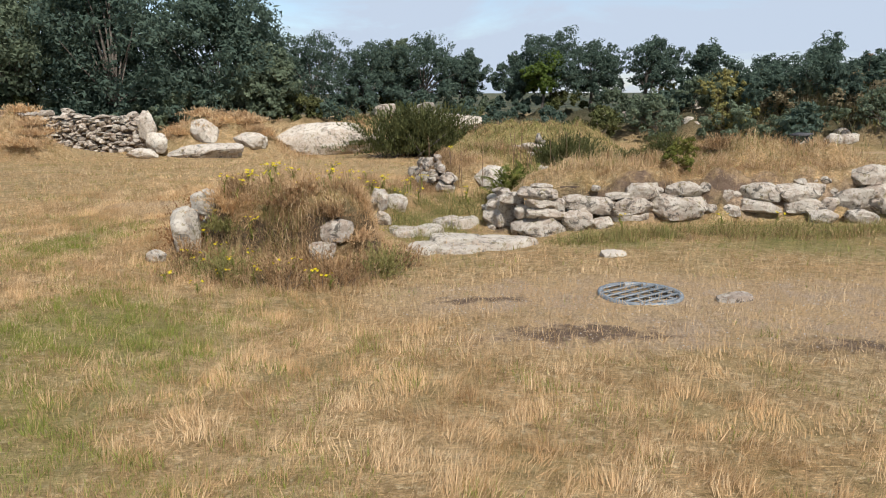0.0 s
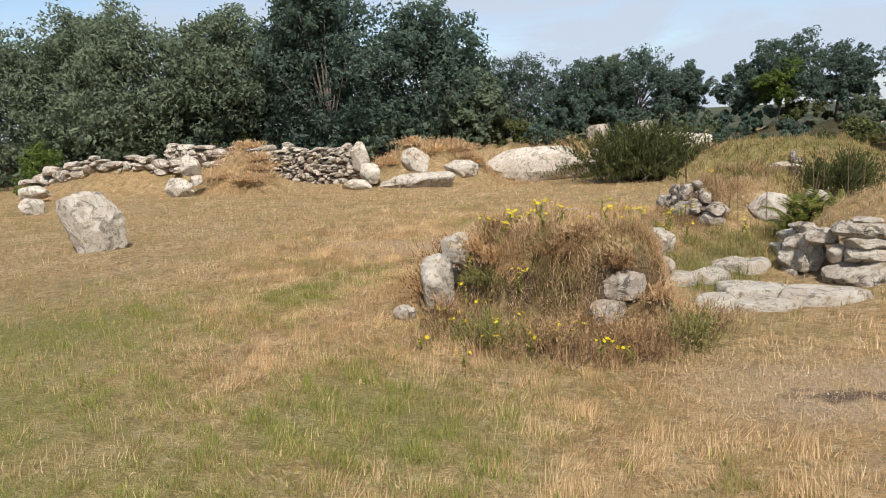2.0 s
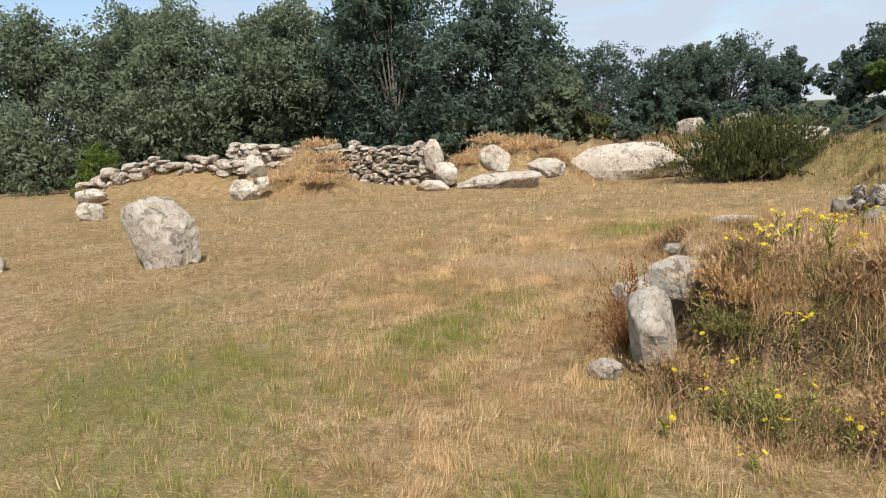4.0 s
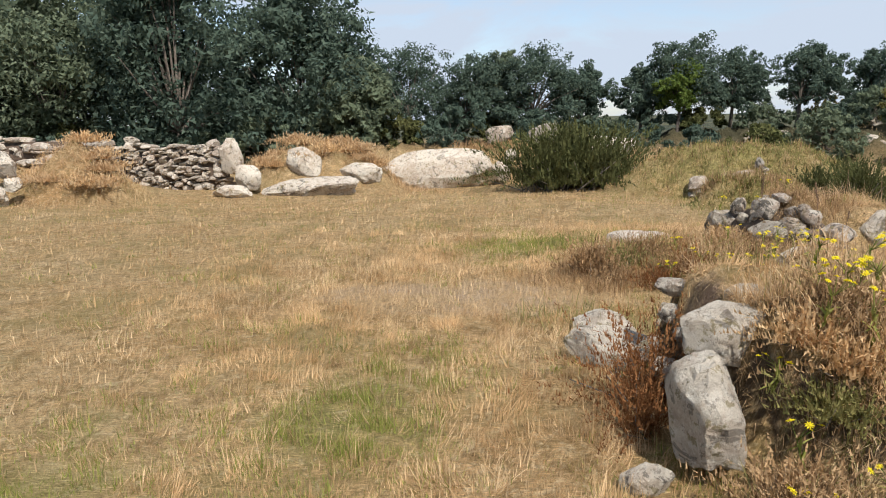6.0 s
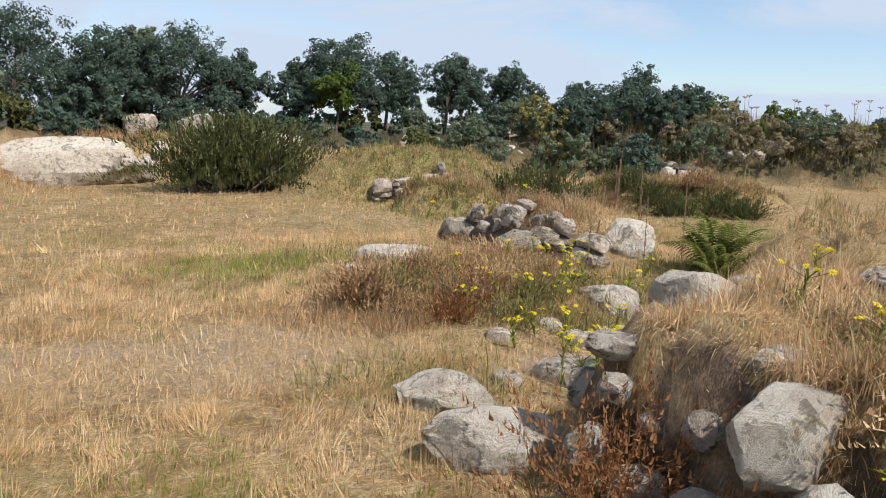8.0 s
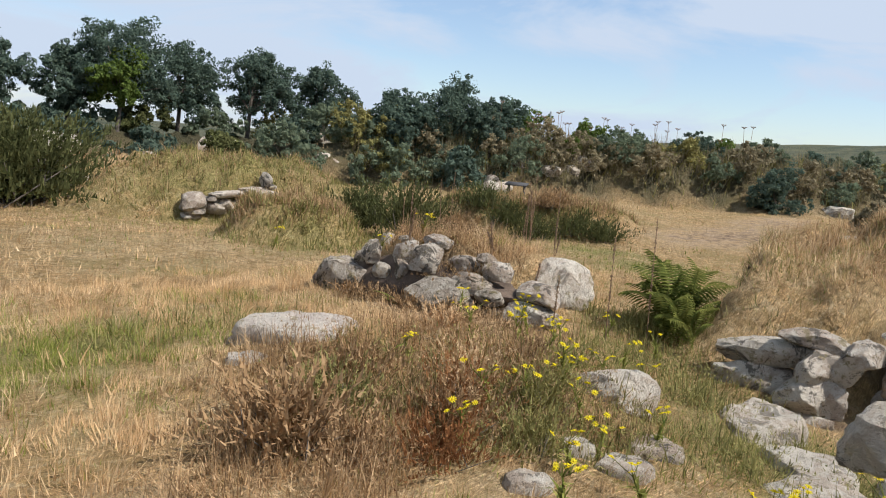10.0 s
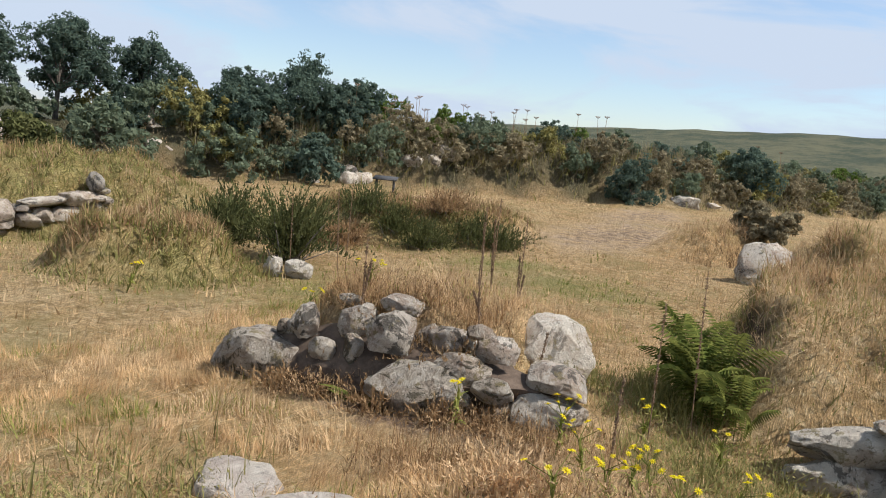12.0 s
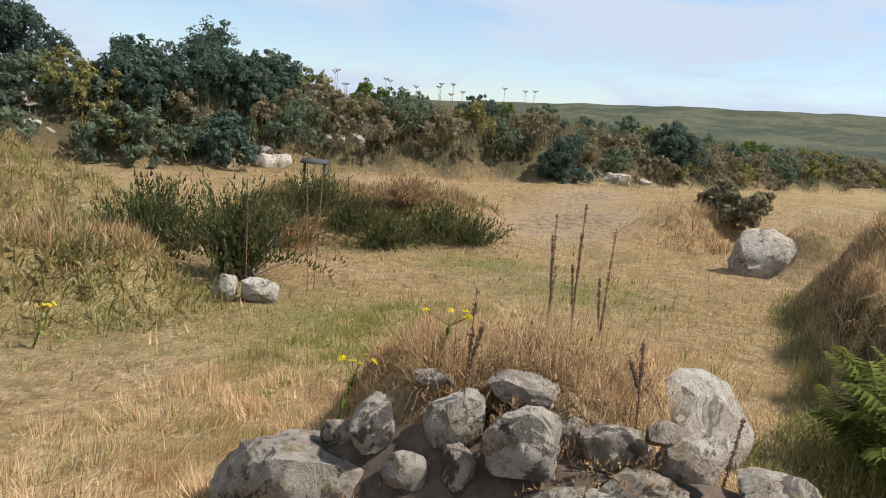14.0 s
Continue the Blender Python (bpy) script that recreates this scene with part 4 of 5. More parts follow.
OLIVE = [(0.95, 11.5, 0.5, 0.5, 0, 0.06), (2.2, 11.3, 1.5, 0.3, 0, 0.08), (4.6, 11.35, 1.9, 0.3, 0, 0.08), (-1.8, 7.0, 1.0, 0.4, 0, 0.16), (-1.6, 7.7, 0.8, 0.5, 0, 0.06), (-1.2, 10.6, 1.4, 0.5, -38, 0.16), (0.2, 10.7, 0.7, 0.7, 0, 0.12), (4.4, 8.95, 2.4, 0.42, 0, 0.24), (2.2, 8.85, 1.0, 0.36, 0, 0.12), (3.4, 10.6, 2.8, 0.7, 0, 0.10), (1.4, 11.4, 0.6, 0.3, 0, 0.05), (-2.7, 9.6, 0.7, 0.5, 0, 0.03), (-0.2, 9.6, 0.6, 0.5, 0, 0.05), (-2.0, 12.6, 0.9, 0.5, 0, 0.05)]
OLIVE_FAR = [(1.2, 16.2, 1.2, 0.9, -20, 0.22), (2.8, 20.0, 3.0, 1.6, -25, 0.45), (6.0, 16.6, 2.2, 0.8, -37, 0.3)]
x, y = on_mound(80000, OLIVE, 75)
u, v = on_mound(65000, OLIVE_FAR, 81)
hx, hy = on_mound(45000, OLIVE, 175)
stuff("green_scrub", [blades(lifted(hx, hy, 0.13, 2), 0.025, 0.009, 1.4, 176, 1, 0.3), blades(rooted(x, y), shaggy(x, y, 0.12), 0.007, 1.0, 76, 2, 0.7), blades(rooted(u, v), 0.13, 0.013, 1.05, 82, 2, 0.7)], OLIVESCRUB, "olive-green weeds among dry grass on the banks", "scrub")
# withered turf fringe hanging over the earth face of the mound
r = np.random.default_rng(90)
n = 5000
y = r.uniform(7.7, 8.4, n)
x = -2.38 + 0.05 * wobble(y, y, 0.3, 91, 2) + r.uniform(-0.05, 0.25, n)
pts = np.stack([x, y, np.full(n, 0.50) + 0.02 * r.normal(0, 1, n)], -1)
stuff("turf_fringe", [blades(pts, 0.09, 0.004, 2.1, 92, 3, 0.5, np.full(n, np.pi))], DRYTALL, "bleached grass fringe hanging over an earth face", "grass")


def leaf_cloud(centres, radii, per, size, seed, flat=0.8, single=False):
    """Leaves on the outsides of tufts."""
    r = np.random.default_rng(seed)
    n = len(centres) * per
    c, rad = np.repeat(centres, per, 0), np.repeat(radii, per)
    d = r.normal(0, 1, (n, 3))
    d /= np.linalg.norm(d, axis=1)[:, None]
    d[:, 2] *= flat
    p = c + d * (rad * r.uniform(0.3, 1.15, n) ** 0.6)[:, None]
    face = d + 0.42 * r.normal(0, 1, (n, 3)) + np.array([0, 0, 0.25])
    face /= np.linalg.norm(face, axis=1)[:, None]
    u = np.cross(face, r.normal(0, 1, (n, 3)))
    u /= np.linalg.norm(u, axis=1)[:, None] + 1e-9
    w = np.cross(u, face)
    w /= np.linalg.norm(w, axis=1)[:, None] + 1e-9
    s = (size * r.uniform(0.6, 1.4, n))[:, None]
    if single:
        v = np.stack([p - u * s - w * s * 0.5, p + u * s, p + w * s * 0.7], 1).reshape(-1, 3)
        return v, np.arange(n * 3).reshape(-1, 3)
    v = np.stack([p - u * s, p - w * s * 0.5, p + u * s, p + w * s * 0.5], 1).reshape(-1, 3)
    f = (np.arange(n) * 4)[:, None]
    return v, np.concatenate([f + np.array([[0, 1, 2]]), f + np.array([[0, 2, 3]])])


def tube(bm, a, b, ra, rb, sides=6):
    a, b = Vector(a), Vector(b)
    d = (b - a).normalized()
    side = d.orthogonal().normalized()
    up = d.cross(side)
    rings = []
    for p, q in ((a, ra), (b, rb)):
        rings.append([bm.verts.new(p + (side * math.cos(2 * math.pi * k / sides) + up * math.sin(2 * math.pi * k / sides)) * q) for k in range(sides)])
    for k in range(sides):
        bm.faces.new((rings[0][k], rings[0][(k + 1) % sides], rings[1][(k + 1) % sides], rings[1][k]))
    bm.faces.new(rings[1])


def crown_tufts(rnd, tall, wide, low, lobes, tufts, lean, fine=1.0):
    """Centres and sizes of tufts that sit on the lobes of a crown."""
    cents, rads, hubs = [], [], []
    for k in range(lobes):
        q = (k + rnd.random()) / lobes
        a = rnd.uniform(0, 2 * math.pi)
        prof = math.sqrt(max(0.05, 1 - (max(0.0, q - 0.25) / 0.78) ** 2)) * (0.75 + 0.25 * min(1, q * 4))
        lr = wide * rnd.uniform(0.17, 0.25) * fine
        rr = max(0.0, wide * 0.56 * prof - lr * 0.6) * rnd.uniform(0.3, 1.08)
        hub = Vector((math.cos(a) * rr + lean * q, math.sin(a) * rr * 0.85, low + (tall - low) * q * 0.9))
        lr = min(lr, (tall - low) * 0.33)
        hubs.append(hub)
        for _ in range(tufts):
            d = Vector((rnd.gauss(0, 1), rnd.gauss(0, 1), rnd.gauss(0.25, 0.9))).normalized()
            cents.append(hub + d * lr * rnd.uniform(0.45, 1.05))
            rads.append(lr * rnd.uniform(0.22, 0.42))
    return cents, rads, hubs


def tree(name, x, y, tall, wide, low, leaf, seed, label, lobes=12, tufts=14, per=34, size=0.05, lean=0.0, category="tree", group="", trunk=1.0, fine=1.0):
    """A trunk with forked limbs, and a crown of leafy lobes from low to tall above the ground."""
    rnd = random.Random(seed)
    thing = empty(name, x, y, ground_z(x, y) - 0.05, label, category, group=group)
    bm = bmesh.new()
    cents, rads, hubs = crown_tufts(rnd, tall, wide, low, lobes, tufts, lean, fine)
    fork = Vector((lean * 0.3, 0, low * 0.8 + 0.15))
    thick = 0.022 * tall * trunk
    tube(bm, (0, 0, -0.25), fork, thick * 1.3, thick, 8)
    for hub in hubs:
        midp = fork.lerp(hub, 0.55) + Vector((rnd.uniform(-0.1, 0.1), rnd.uniform(-0.1, 0.1), 0.06)) * wide * 0.25
        tube(bm, fork, midp, thick * 0.5, thick * 0.32, 5)
        tube(bm, midp, hub, thick * 0.32, thick * 0.12, 4)
    part("trunk", bm, BARK, thing, "dark bare trunk and forked limbs")
    v, f = leaf_cloud(np.array(cents), np.array(rads), per, size, seed + 1, single=True)
    crown = new("crown", make_mesh("crown", v, f, leaf, False))
    crown.parent = thing
    return thing


def shrub(name, x, y, tall, wide, leaf, seed, label, lobes=8, tufts=12, per=30, size=0.045, category="shrub", group=""):
    return tree(name, x, y, tall, wide, tall * 0.08, leaf, seed, label, lobes, tufts, per, size, category=category, group=group, trunk=0.5)


# the row of trees along the far bank
ROW = [(-5.2, 29.4, 2.7, 3.4, 0), (-3.2, 29.9, 2.6, 3.2, 0), (-0.9, 29.8, 2.65, 3.4, 0), (-2.0, 30.4, 2.75, 2.2, 1), (0.7, 30.1, 2.15, 2.3, 0), (2.9, 30.2, 2.2, 2.2, 0), (4.3, 30.0, 2.6, 3.2, 0), (3.9, 29.2, 2.15, 1.5, 2), (5.9, 29.9, 2.4, 2.4, 0), (7.9, 29.3, 2.5, 2.5, 0), (9.9, 28.6, 2.5, 2.2, 0)]
for k, (x, y, tall, wide, kind) in enumerate(ROW):
    tree("hedge_tree", x, y, tall * 1.07, wide * 1.12, 0.85, (TREELEAF, GREYLEAF, BRIGHTLEAF)[kind], 200 + k, "wind-shaped dark green tree on the field bank", 26, 15, 40, 0.048, lean=0.3, group="row of trees", fine=0.75)
for k, (x, y, tall, wide) in enumerate(((11.3, 25.9, 1.5, 2.9), (12.7, 25.2, 1.85, 3.0), (14.1, 24.2, 1.3, 2.4), (11.2, 25.3, 1.1, 2.6), (13.2, 24.1, 1.05, 2.6))):
    tree("thorn_tree", x, y, tall, wide, 0.0, TREELEAF, 260 + k, "low dense dark green thorn tree filling the bank", 22, 16, 40, 0.05, group="thorn trees", fine=0.85)
# the big dark trees at the court's corner
BIG = [(-8.5, 28.6, 5.0, 5.6, 0.4, 0), (-12.2, 27.8, 7.6, 7.0, 0.7, 0), (-16.4, 28.4, 5.3, 6.2, 0.5, 1), (-20.6, 27.0, 5.4, 7.2, 0.2, 1), (-26.0, 24.8, 6.3, 8.0, 0.2, 1), (-23.0, 27.6, 5.6, 6.6, 0.3, 1), (-14, 31.5, 6.8, 6.2, 0.5, 0), (-30.8, 20.5, 6.0, 7.8, 0.2, 1), (-18.6, 30.6, 5.6, 6.0, 0.5, 1), (-6.6, 28.0, 2.8, 2.6, 0.4, 1)]
for k, (x, y, tall, wide, low, kind) in enumerate(BIG):
    tree("broadleaf_tree", x, y, tall, wide, low, (TREELEAF, GREYLEAF)[kind], 300 + k, "large dense broadleaf tree behind the drystone wall", 44, 22, 29 if wide > 3 else 16, 0.09, group="corner trees", trunk=0.55, fine=0.85)


def bank_line(x):
    for (ax, ay, ah), (bx, by, bh) in zip(BANK[:-1], BANK[1:]):
        if ax <= x <= bx:
            return ay + (by - ay) * (x - ax) / (bx - ax)
    return BANK[-1][1]


# undergrowth under the trees and along the bank
rnd = random.Random(5)
for k in range(46):
    x = -31 + 42.5 * k / 45
    y = bank_line(x) - (0.3, 1.8 if x < 2 else 2.5)[k % 2] + rnd.uniform(-0.3, 0.3)
    leaf = rnd.choice((TREELEAF, TREELEAF, GREYLEAF, TREELEAF, GORSE))
    shrub("hedge_bush", x, y, rnd.uniform(0.95, 1.4) * (0.6 if k % 2 == 0 else 1), rnd.uniform(2.4, 3.2), leaf, 400 + k, "dense dark green undergrowth below the trees", 11, 12, 22, 0.07, group="undergrowth")
for k in range(84):
    x = 9.0 + 33 * k / 83
    off = (0.9, -0.2, -1.1, -1.9)[k % 4] + rnd.uniform(-0.25, 0.25)
    y = bank_line(x) + off
    leaf = rnd.choice((GREYLEAF, GREYLEAF, TREELEAF, GREYLEAF, BRIGHTLEAF, OLIVESCRUB) if off > -0.5 else (BRAMBLE, GREYLEAF, BRAMBLE, OLIVESCRUB, BRAMBLE, GREYLEAF))
    up = rnd.uniform(0.8, 1.12) * (1 if x < 17 else 0.82)
    shrub("bramble_bush", x, y, up, rnd.uniform(2.0, 3.0), leaf, 450 + k, "tangled bramble and bracken on the field bank", 13, 11, 19, 0.05, group="bramble bank")
r = np.random.default_rng(97)
hx = r.uniform(9.5, 36, 18000)
hy = np.array([bank_line(q) for q in hx]) + r.normal(-0.6, 0.9, len(hx))
stuff("bank_weeds", [blades(rooted(hx[:11000], hy[:11000] + 0.1), 0.4, 0.035, 0.7, 99, 2, 0.6)], OLIVESCRUB, "green weeds covering the field bank", "scrub")
stuff("dead_stalks", [blades(rooted(hx, hy), 0.62, 0.015, 0.5, 98, 2, 0.5)], BRAMBLE, "dead grey-brown stalks standing all over the field bank", "scrub")
shrub("blue_green_bush", 24.4, 14.6, 1.65, 2.6, TREELEAF, 501, "bluish dark green bush at the foot of the hedge", 12, 14, 34, 0.06)
shrub("dark_bush", 18.5, 16.9, 1.4, 1.8, TREELEAF, 503, "dark upright bush against the bramble bank", 12, 14, 34, 0.05)
shrub("olive_bush", 10.7, 12.15, 0.62, 1.5, BRAMBLE, 502, "rounded olive-brown bush on the bank", 14, 18, 44, 0.04)
shrub("leafy_bush", -19.2, 21.0, 1.5, 2.4, BRIGHTLEAF, 504, "bright green bush beside the low wall", 9, 12, 34, 0.05)
shrub("ivy_patch", 3.24, 10.15, 0.38, 0.75, FERNLEAF, 505, "low bright green plant spilling over the wall top", 7, 10, 30, 0.022)


def spray_bush(name, x, y, tall, wide, leaf, seed, label, stems=260, per=40, size=0.05, category="bush"):
    """Broom-like sprays fanning out from one root, each feathered with small leaves."""
    r = np.random.default_rng(seed)
    thing = empty(name, x, y, ground_z(x, y) - 0.02, label, category)
    a, tilt = r.uniform(0, 2 * np.pi, stems), np.minimum(np.abs(r.normal(0, 0.62, stems)), 1.05)
    L = tall * r.uniform(0.6, 1.1, stems) * (1 + 0.25 * np.sin(tilt))
    root = np.stack([r.normal(0, wide * 0.13, stems), r.normal(0, wide * 0.10, stems), np.zeros(stems)], -1)
    s = np.repeat(np.linspace(0.15, 1.0, per)[None], stems, 0)
    t = tilt[:, None] * (0.75 + 0.6 * s)
    k = wide / (2 * tall)
    p = root[:, None, :] + np.stack([np.cos(a)[:, None] * np.sin(t) * s * L[:, None] * max(1, k * 1.2), np.sin(a)[:, None] * np.sin(t) * s * L[:, None] * max(1, k), np.cos(np.minimum(t, 1.5)) * s * L[:, None]], -1)
    p = p.reshape(-1, 3) + r.normal(0, 0.012 * tall, (stems * per, 3))
    yaw = np.repeat(a, per)
    leaves = blades(p, size, size * 0.36, 0.8, seed + 1, 1, 0.2, yaw)
    crown = new("foliage", make_mesh("foliage", *leaves, leaf, False))
    crown.parent = thing
    bm = bmesh.new()
    for j in range(0, stems, 8):
        tube(bm, root[j], p[j * per + per // 2], 0.012 * tall, 0.005 * tall, 4)
    part("stem", bm, BARK, thing, "thin woody stems")
    return thing


spray_bush("broom_bush", -0.75, 22.3, 1.5, 3.7, GORSE, 510, "dark green broom bush at the edge of the court", 750, 40, 0.12)
spray_bush("fern_bush", 2.75, 16.0, 0.85, 0.75, GORSE, 511, "dark green bracken clump behind white stones", 150, 30, 0.07)
spray_bush("fern_bush", 2.5, 16.9, 0.6, 0.75, GORSE, 512, "dark green bracken clump on the mound", 150, 30, 0.07)
spray_bush("fern_bush", 3.4, 17.6, 0.75, 0.75, GORSE, 513, "dark green bracken clump on the mound", 150, 30, 0.07)
spray_bush("russet_plant", -2.74, 8.12, 0.56, 0.6, RUSSET, 514, "reddish brown withered seeding plant beside stones", 120, 36, 0.03)
spray_bush("russet_plant", -2.85, 7.85, 0.34, 0.36, RUSSET, 515, "reddish brown withered seeding plant beside stones", 80, 34, 0.028)
spray_bush("russet_plant", -1.7, 10.75, 0.3, 0.5, RUSSET, 516, "reddish brown withered seeding plant in scrub", 70, 30, 0.022)
for k, (x, y, tall, wide) in enumerate(((-2.5, 7.0, 0.34, 0.6), (-2.1, 6.72, 0.30, 0.7), (-1.55, 6.62, 0.36, 0.75), (-1.0, 6.7, 0.30, 0.7), (-0.6, 6.9, 0.34, 0.6), (-0.42, 7.35, 0.28, 0.5), (-1.3, 7.05, 0.30, 0.6), (-2.2, 7.3, 0.15, 0.5))):
    spray_bush("heath_clump", x, y, tall, wide, (BROWNSCRUB, OLIVESCRUB, BROWNSCRUB)[k % 3], 530 + k, "low withered heath clump at the foot of a turf mound", 130, 24, 0.03, "shrub")
for k, (x, y, tall, leaf) in enumerate(((-2.5, 11.1, 0.26, BROWNSCRUB), (-2.2, 11.05, 0.26, OLIVESCRUB), (-1.95, 11.2, 0.18, BROWNSCRUB), (-1.75, 10.7, 0.24, BROWNSCRUB), (-1.5, 10.9, 0.22, DRYTALL), (-1.3, 10.6, 0.24, OLIVESCRUB), (-1.05, 10.9, 0.18, BROWNSCRUB),
                                         (-2.0, 10.55, 0.22, RUSSET), (-1.6, 10.4, 0.22, OLIVESCRUB), (-1.2, 11.35, 0.16, DRYTALL), (-0.75, 10.85, 0.16, OLIVESCRUB), (-2.3, 10.75, 0.18, BROWNSCRUB))):
    spray_bush("heath_clump", x, y, tall, 0.55, leaf, 580 + k, "brown and green weed clump beside the passage", 90, 22, 0.028, "shrub")
for k, (x, y) in enumerate(((-0.3, 12.95), (-0.12, 12.62), (-0.06, 12.2), (0.0, 11.85), (-0.35, 12.55), (-0.5, 12.78), (-0.46, 12.42), (-0.36, 12.12), (-0.24, 11.92), (-0.55, 13.0), (-0.15, 12.42), (0.1, 11.95))):
    spray_bush("heath_clump", x, y, 0.15, 0.36, BROWNSCRUB, 545 + k, "small withered heath clump between tumbled stones", 70, 18, 0.025, "shrub")
for k in range(9):
    u = -2.2 + 0.4 * k
    spray_bush("heath_bush", 6.2 + 0.8 * u - 0.3 - 0.14 * (k % 3), 16.55 - 0.6 * u - 0.4 - 0.18 * (k % 3), 0.36 + 0.06 * (k % 2), 1.05, (GORSE, GORSE, BROWNSCRUB, GORSE)[k % 4], 560 + k, "low dark heath bush covering the side of a mound", 170, 22, 0.05, "shrub")
rnd = random.Random(43)
for k in range(16):
    x, y = -2.35 + 1.5 * (k % 6) / 5 + rnd.uniform(-0.12, 0.12), 6.95 + 0.3 * (k // 6) + rnd.uniform(-0.1, 0.1)
    leaf = (BROWNSCRUB, DRYTALL, STRAW, BROWNSCRUB, DRYTALL)[k % 5]
    spray_bush("weed_clump", x, y, rnd.uniform(0.12, 0.20), rnd.uniform(0.35, 0.6), leaf, 650 + k, "tangled straw and brown weeds on a turf mound", 80, 22, 0.032, "shrub")
rnd = random.Random(41)
for k in range(26):
    if k < 9:
        x, y = -11.4 + rnd.uniform(-1.1, 1.1), 19.4 + rnd.uniform(-1.0, 0.9)
    else:
        x, y = -8.8 + 3.2 * (k - 9) / 16, 23.2 + rnd.uniform(-0.5, 1.2)
    spray_bush("grass_tussock", x, y, rnd.uniform(0.15, 0.27), rnd.uniform(0.7, 1.2), (DRYTALL, STRAW, DRYTALL)[k % 3], 610 + k, "shaggy bleached grass tussock on a turf bank", 110, 14, 0.07, "grass")
spray_bush("rush_tuft", -2.5, 10.9, 0.33, 0.5, BROWNSCRUB, 517, "tuft of brown rushes with dark seed heads", 120, 16, 0.05)


def fern_frond(seed):
    """One frond along +x: an arched midrib with tapering leaflets."""
    rnd = random.Random(seed)
    v, f = [], []
    n = 22
    for k in range(n):
        s = (k + 1) / n
        c = Vector((s * 0.8, 0.03 * math.sin(s * 3 + seed), 0.55 * math.sin(s * 1.9) * 0.9))
        ln = 0.14 * math.sin(math.pi * min(1, 0.12 + 0.88 * (1 - s) ** 0.8)) * rnd.uniform(0.85, 1.1)
        for sign in (-1, 1):
            i = len(v)
            v += [c + Vector((-0.014, 0, 0)), c + Vector((0.014, 0, 0)), c + Vector((0.03, sign * ln, -0.02 - 0.2 * ln)), c + Vector((0.0, sign * ln * 0.6, 0.0))]
            f += [(i, i + 1, i + 2), (i, i + 2, i + 3)]
    for k in range(n):
        i = len(v)
        s0, s1 = k / n, (k + 1) / n
        for s in (s0, s1):
            c = Vector((s * 0.8, 0.03 * math.sin(s * 3 + seed), 0.55 * math.sin(s * 1.9) * 0.9))
            v += [c + Vector((0, -0.005, 0)), c + Vector((0, 0.005, 0))]
        f += [(i, i + 1, i + 3), (i, i + 3, i + 2)]
    return make_mesh("frond", np.array([tuple(q) for q in v]), np.array(f), FERNLEAF, False)


FRONDS = [fern_frond(k) for k in range(4)]


def fern(x, y, size, count, seed, label):
    rnd = random.Random(seed)
    thing = empty("fern", x, y, ground_z(x, y), label, "fern", group="ferns")
    for k in range(count):
        ob = new("frond", rnd.choice(FRONDS))
        q = size * rnd.uniform(0.75, 1.15)
        ob.matrix_basis = pose(rnd.uniform(-0.1, 0.1), rnd.uniform(-0.1, 0.1), 0, rnd.uniform(-25, 25), rnd.uniform(-52, -4), 360 * k / count * 2.4 + rnd.uniform(-20, 20)) @ Matrix.Diagonal((q, q, q, 1))
        ob.parent = thing


fern(0.98, 11.1, 0.62, 24, 1, "green fern with yellowing fronds against the wall")
fern(1.3, 11.25, 0.62, 22, 2, "green fern with yellowing fronds against the wall")
fern(0.85, 10.92, 0.42, 16, 3, "green fern growing at the wall's foot")


def flower_head():
    bm = bmesh.new()
    for k in range(9):
        a, b = 2 * math.pi * k / 9, 2 * math.pi * (k + 0.75) / 9
        m = (a + b) / 2
        bm.faces.new([bm.verts.new(q) for q in ((0, 0, 0), (math.cos(a) * 0.012, math.sin(a) * 0.012, 0.003), (math.cos(m) * 0.02, math.sin(m) * 0.02, 0.001), (math.cos(b) * 0.012, math.sin(b) * 0.012, 0.003))])
    bmesh.ops.create_icosphere(bm, subdivisions=1, radius=0.006, matrix=Matrix.Translation((0, 0, 0.003)))
    me = bpy.data.meshes.new("flower_head")
    bm.to_mesh(me)
    bm.free()
    me.materials.append(PETAL)
    return me


HEAD = flower_head()


def ragwort(x, y, tall, heads, seed, big=1.0):
    rnd = random.Random(seed)
    thing = empty("ragwort", x, y, ground_z(x, y) - 0.01, "yellow-flowered ragwort on a thin green stem", "wildflower", group="ragwort")
    bm = bmesh.new()
    top = Vector((rnd.uniform(-0.06, 0.06), rnd.uniform(-0.06, 0.06), tall * 0.7))
    tube(bm, (0, 0, 0), top, 0.004, 0.003, 5)
    for k in range(heads):
        a = rnd.uniform(0, 6.3)
        tip = top + Vector((math.cos(a) * rnd.uniform(0.01, 0.09) * big, math.sin(a) * rnd.uniform(0.01, 0.09) * big, tall * rnd.uniform(0.15, 0.3)))
        tube(bm, top, tip, 0.002, 0.0015, 4)
        ob = new("flower_head", HEAD)
        q = rnd.uniform(0.6, 0.95) * big
        ob.matrix_basis = pose(*tip, rnd.uniform(-35, 35), rnd.uniform(-35, 35), 0) @ Matrix.Diagonal((q, q, q, 1))
        ob.parent = thing
    part("stem", bm, FERNLEAF, thing, "thin green branching stem")
    pts = np.array([tuple(top * rnd.uniform(0.1, 0.95)) for _ in range(26)])
    leaves = new("leaves", make_mesh("leaves", *blades(pts, 0.07, 0.014, 1.2, seed, 2, 0.4), TUFT_GREEN, False))
    leaves.parent = thing


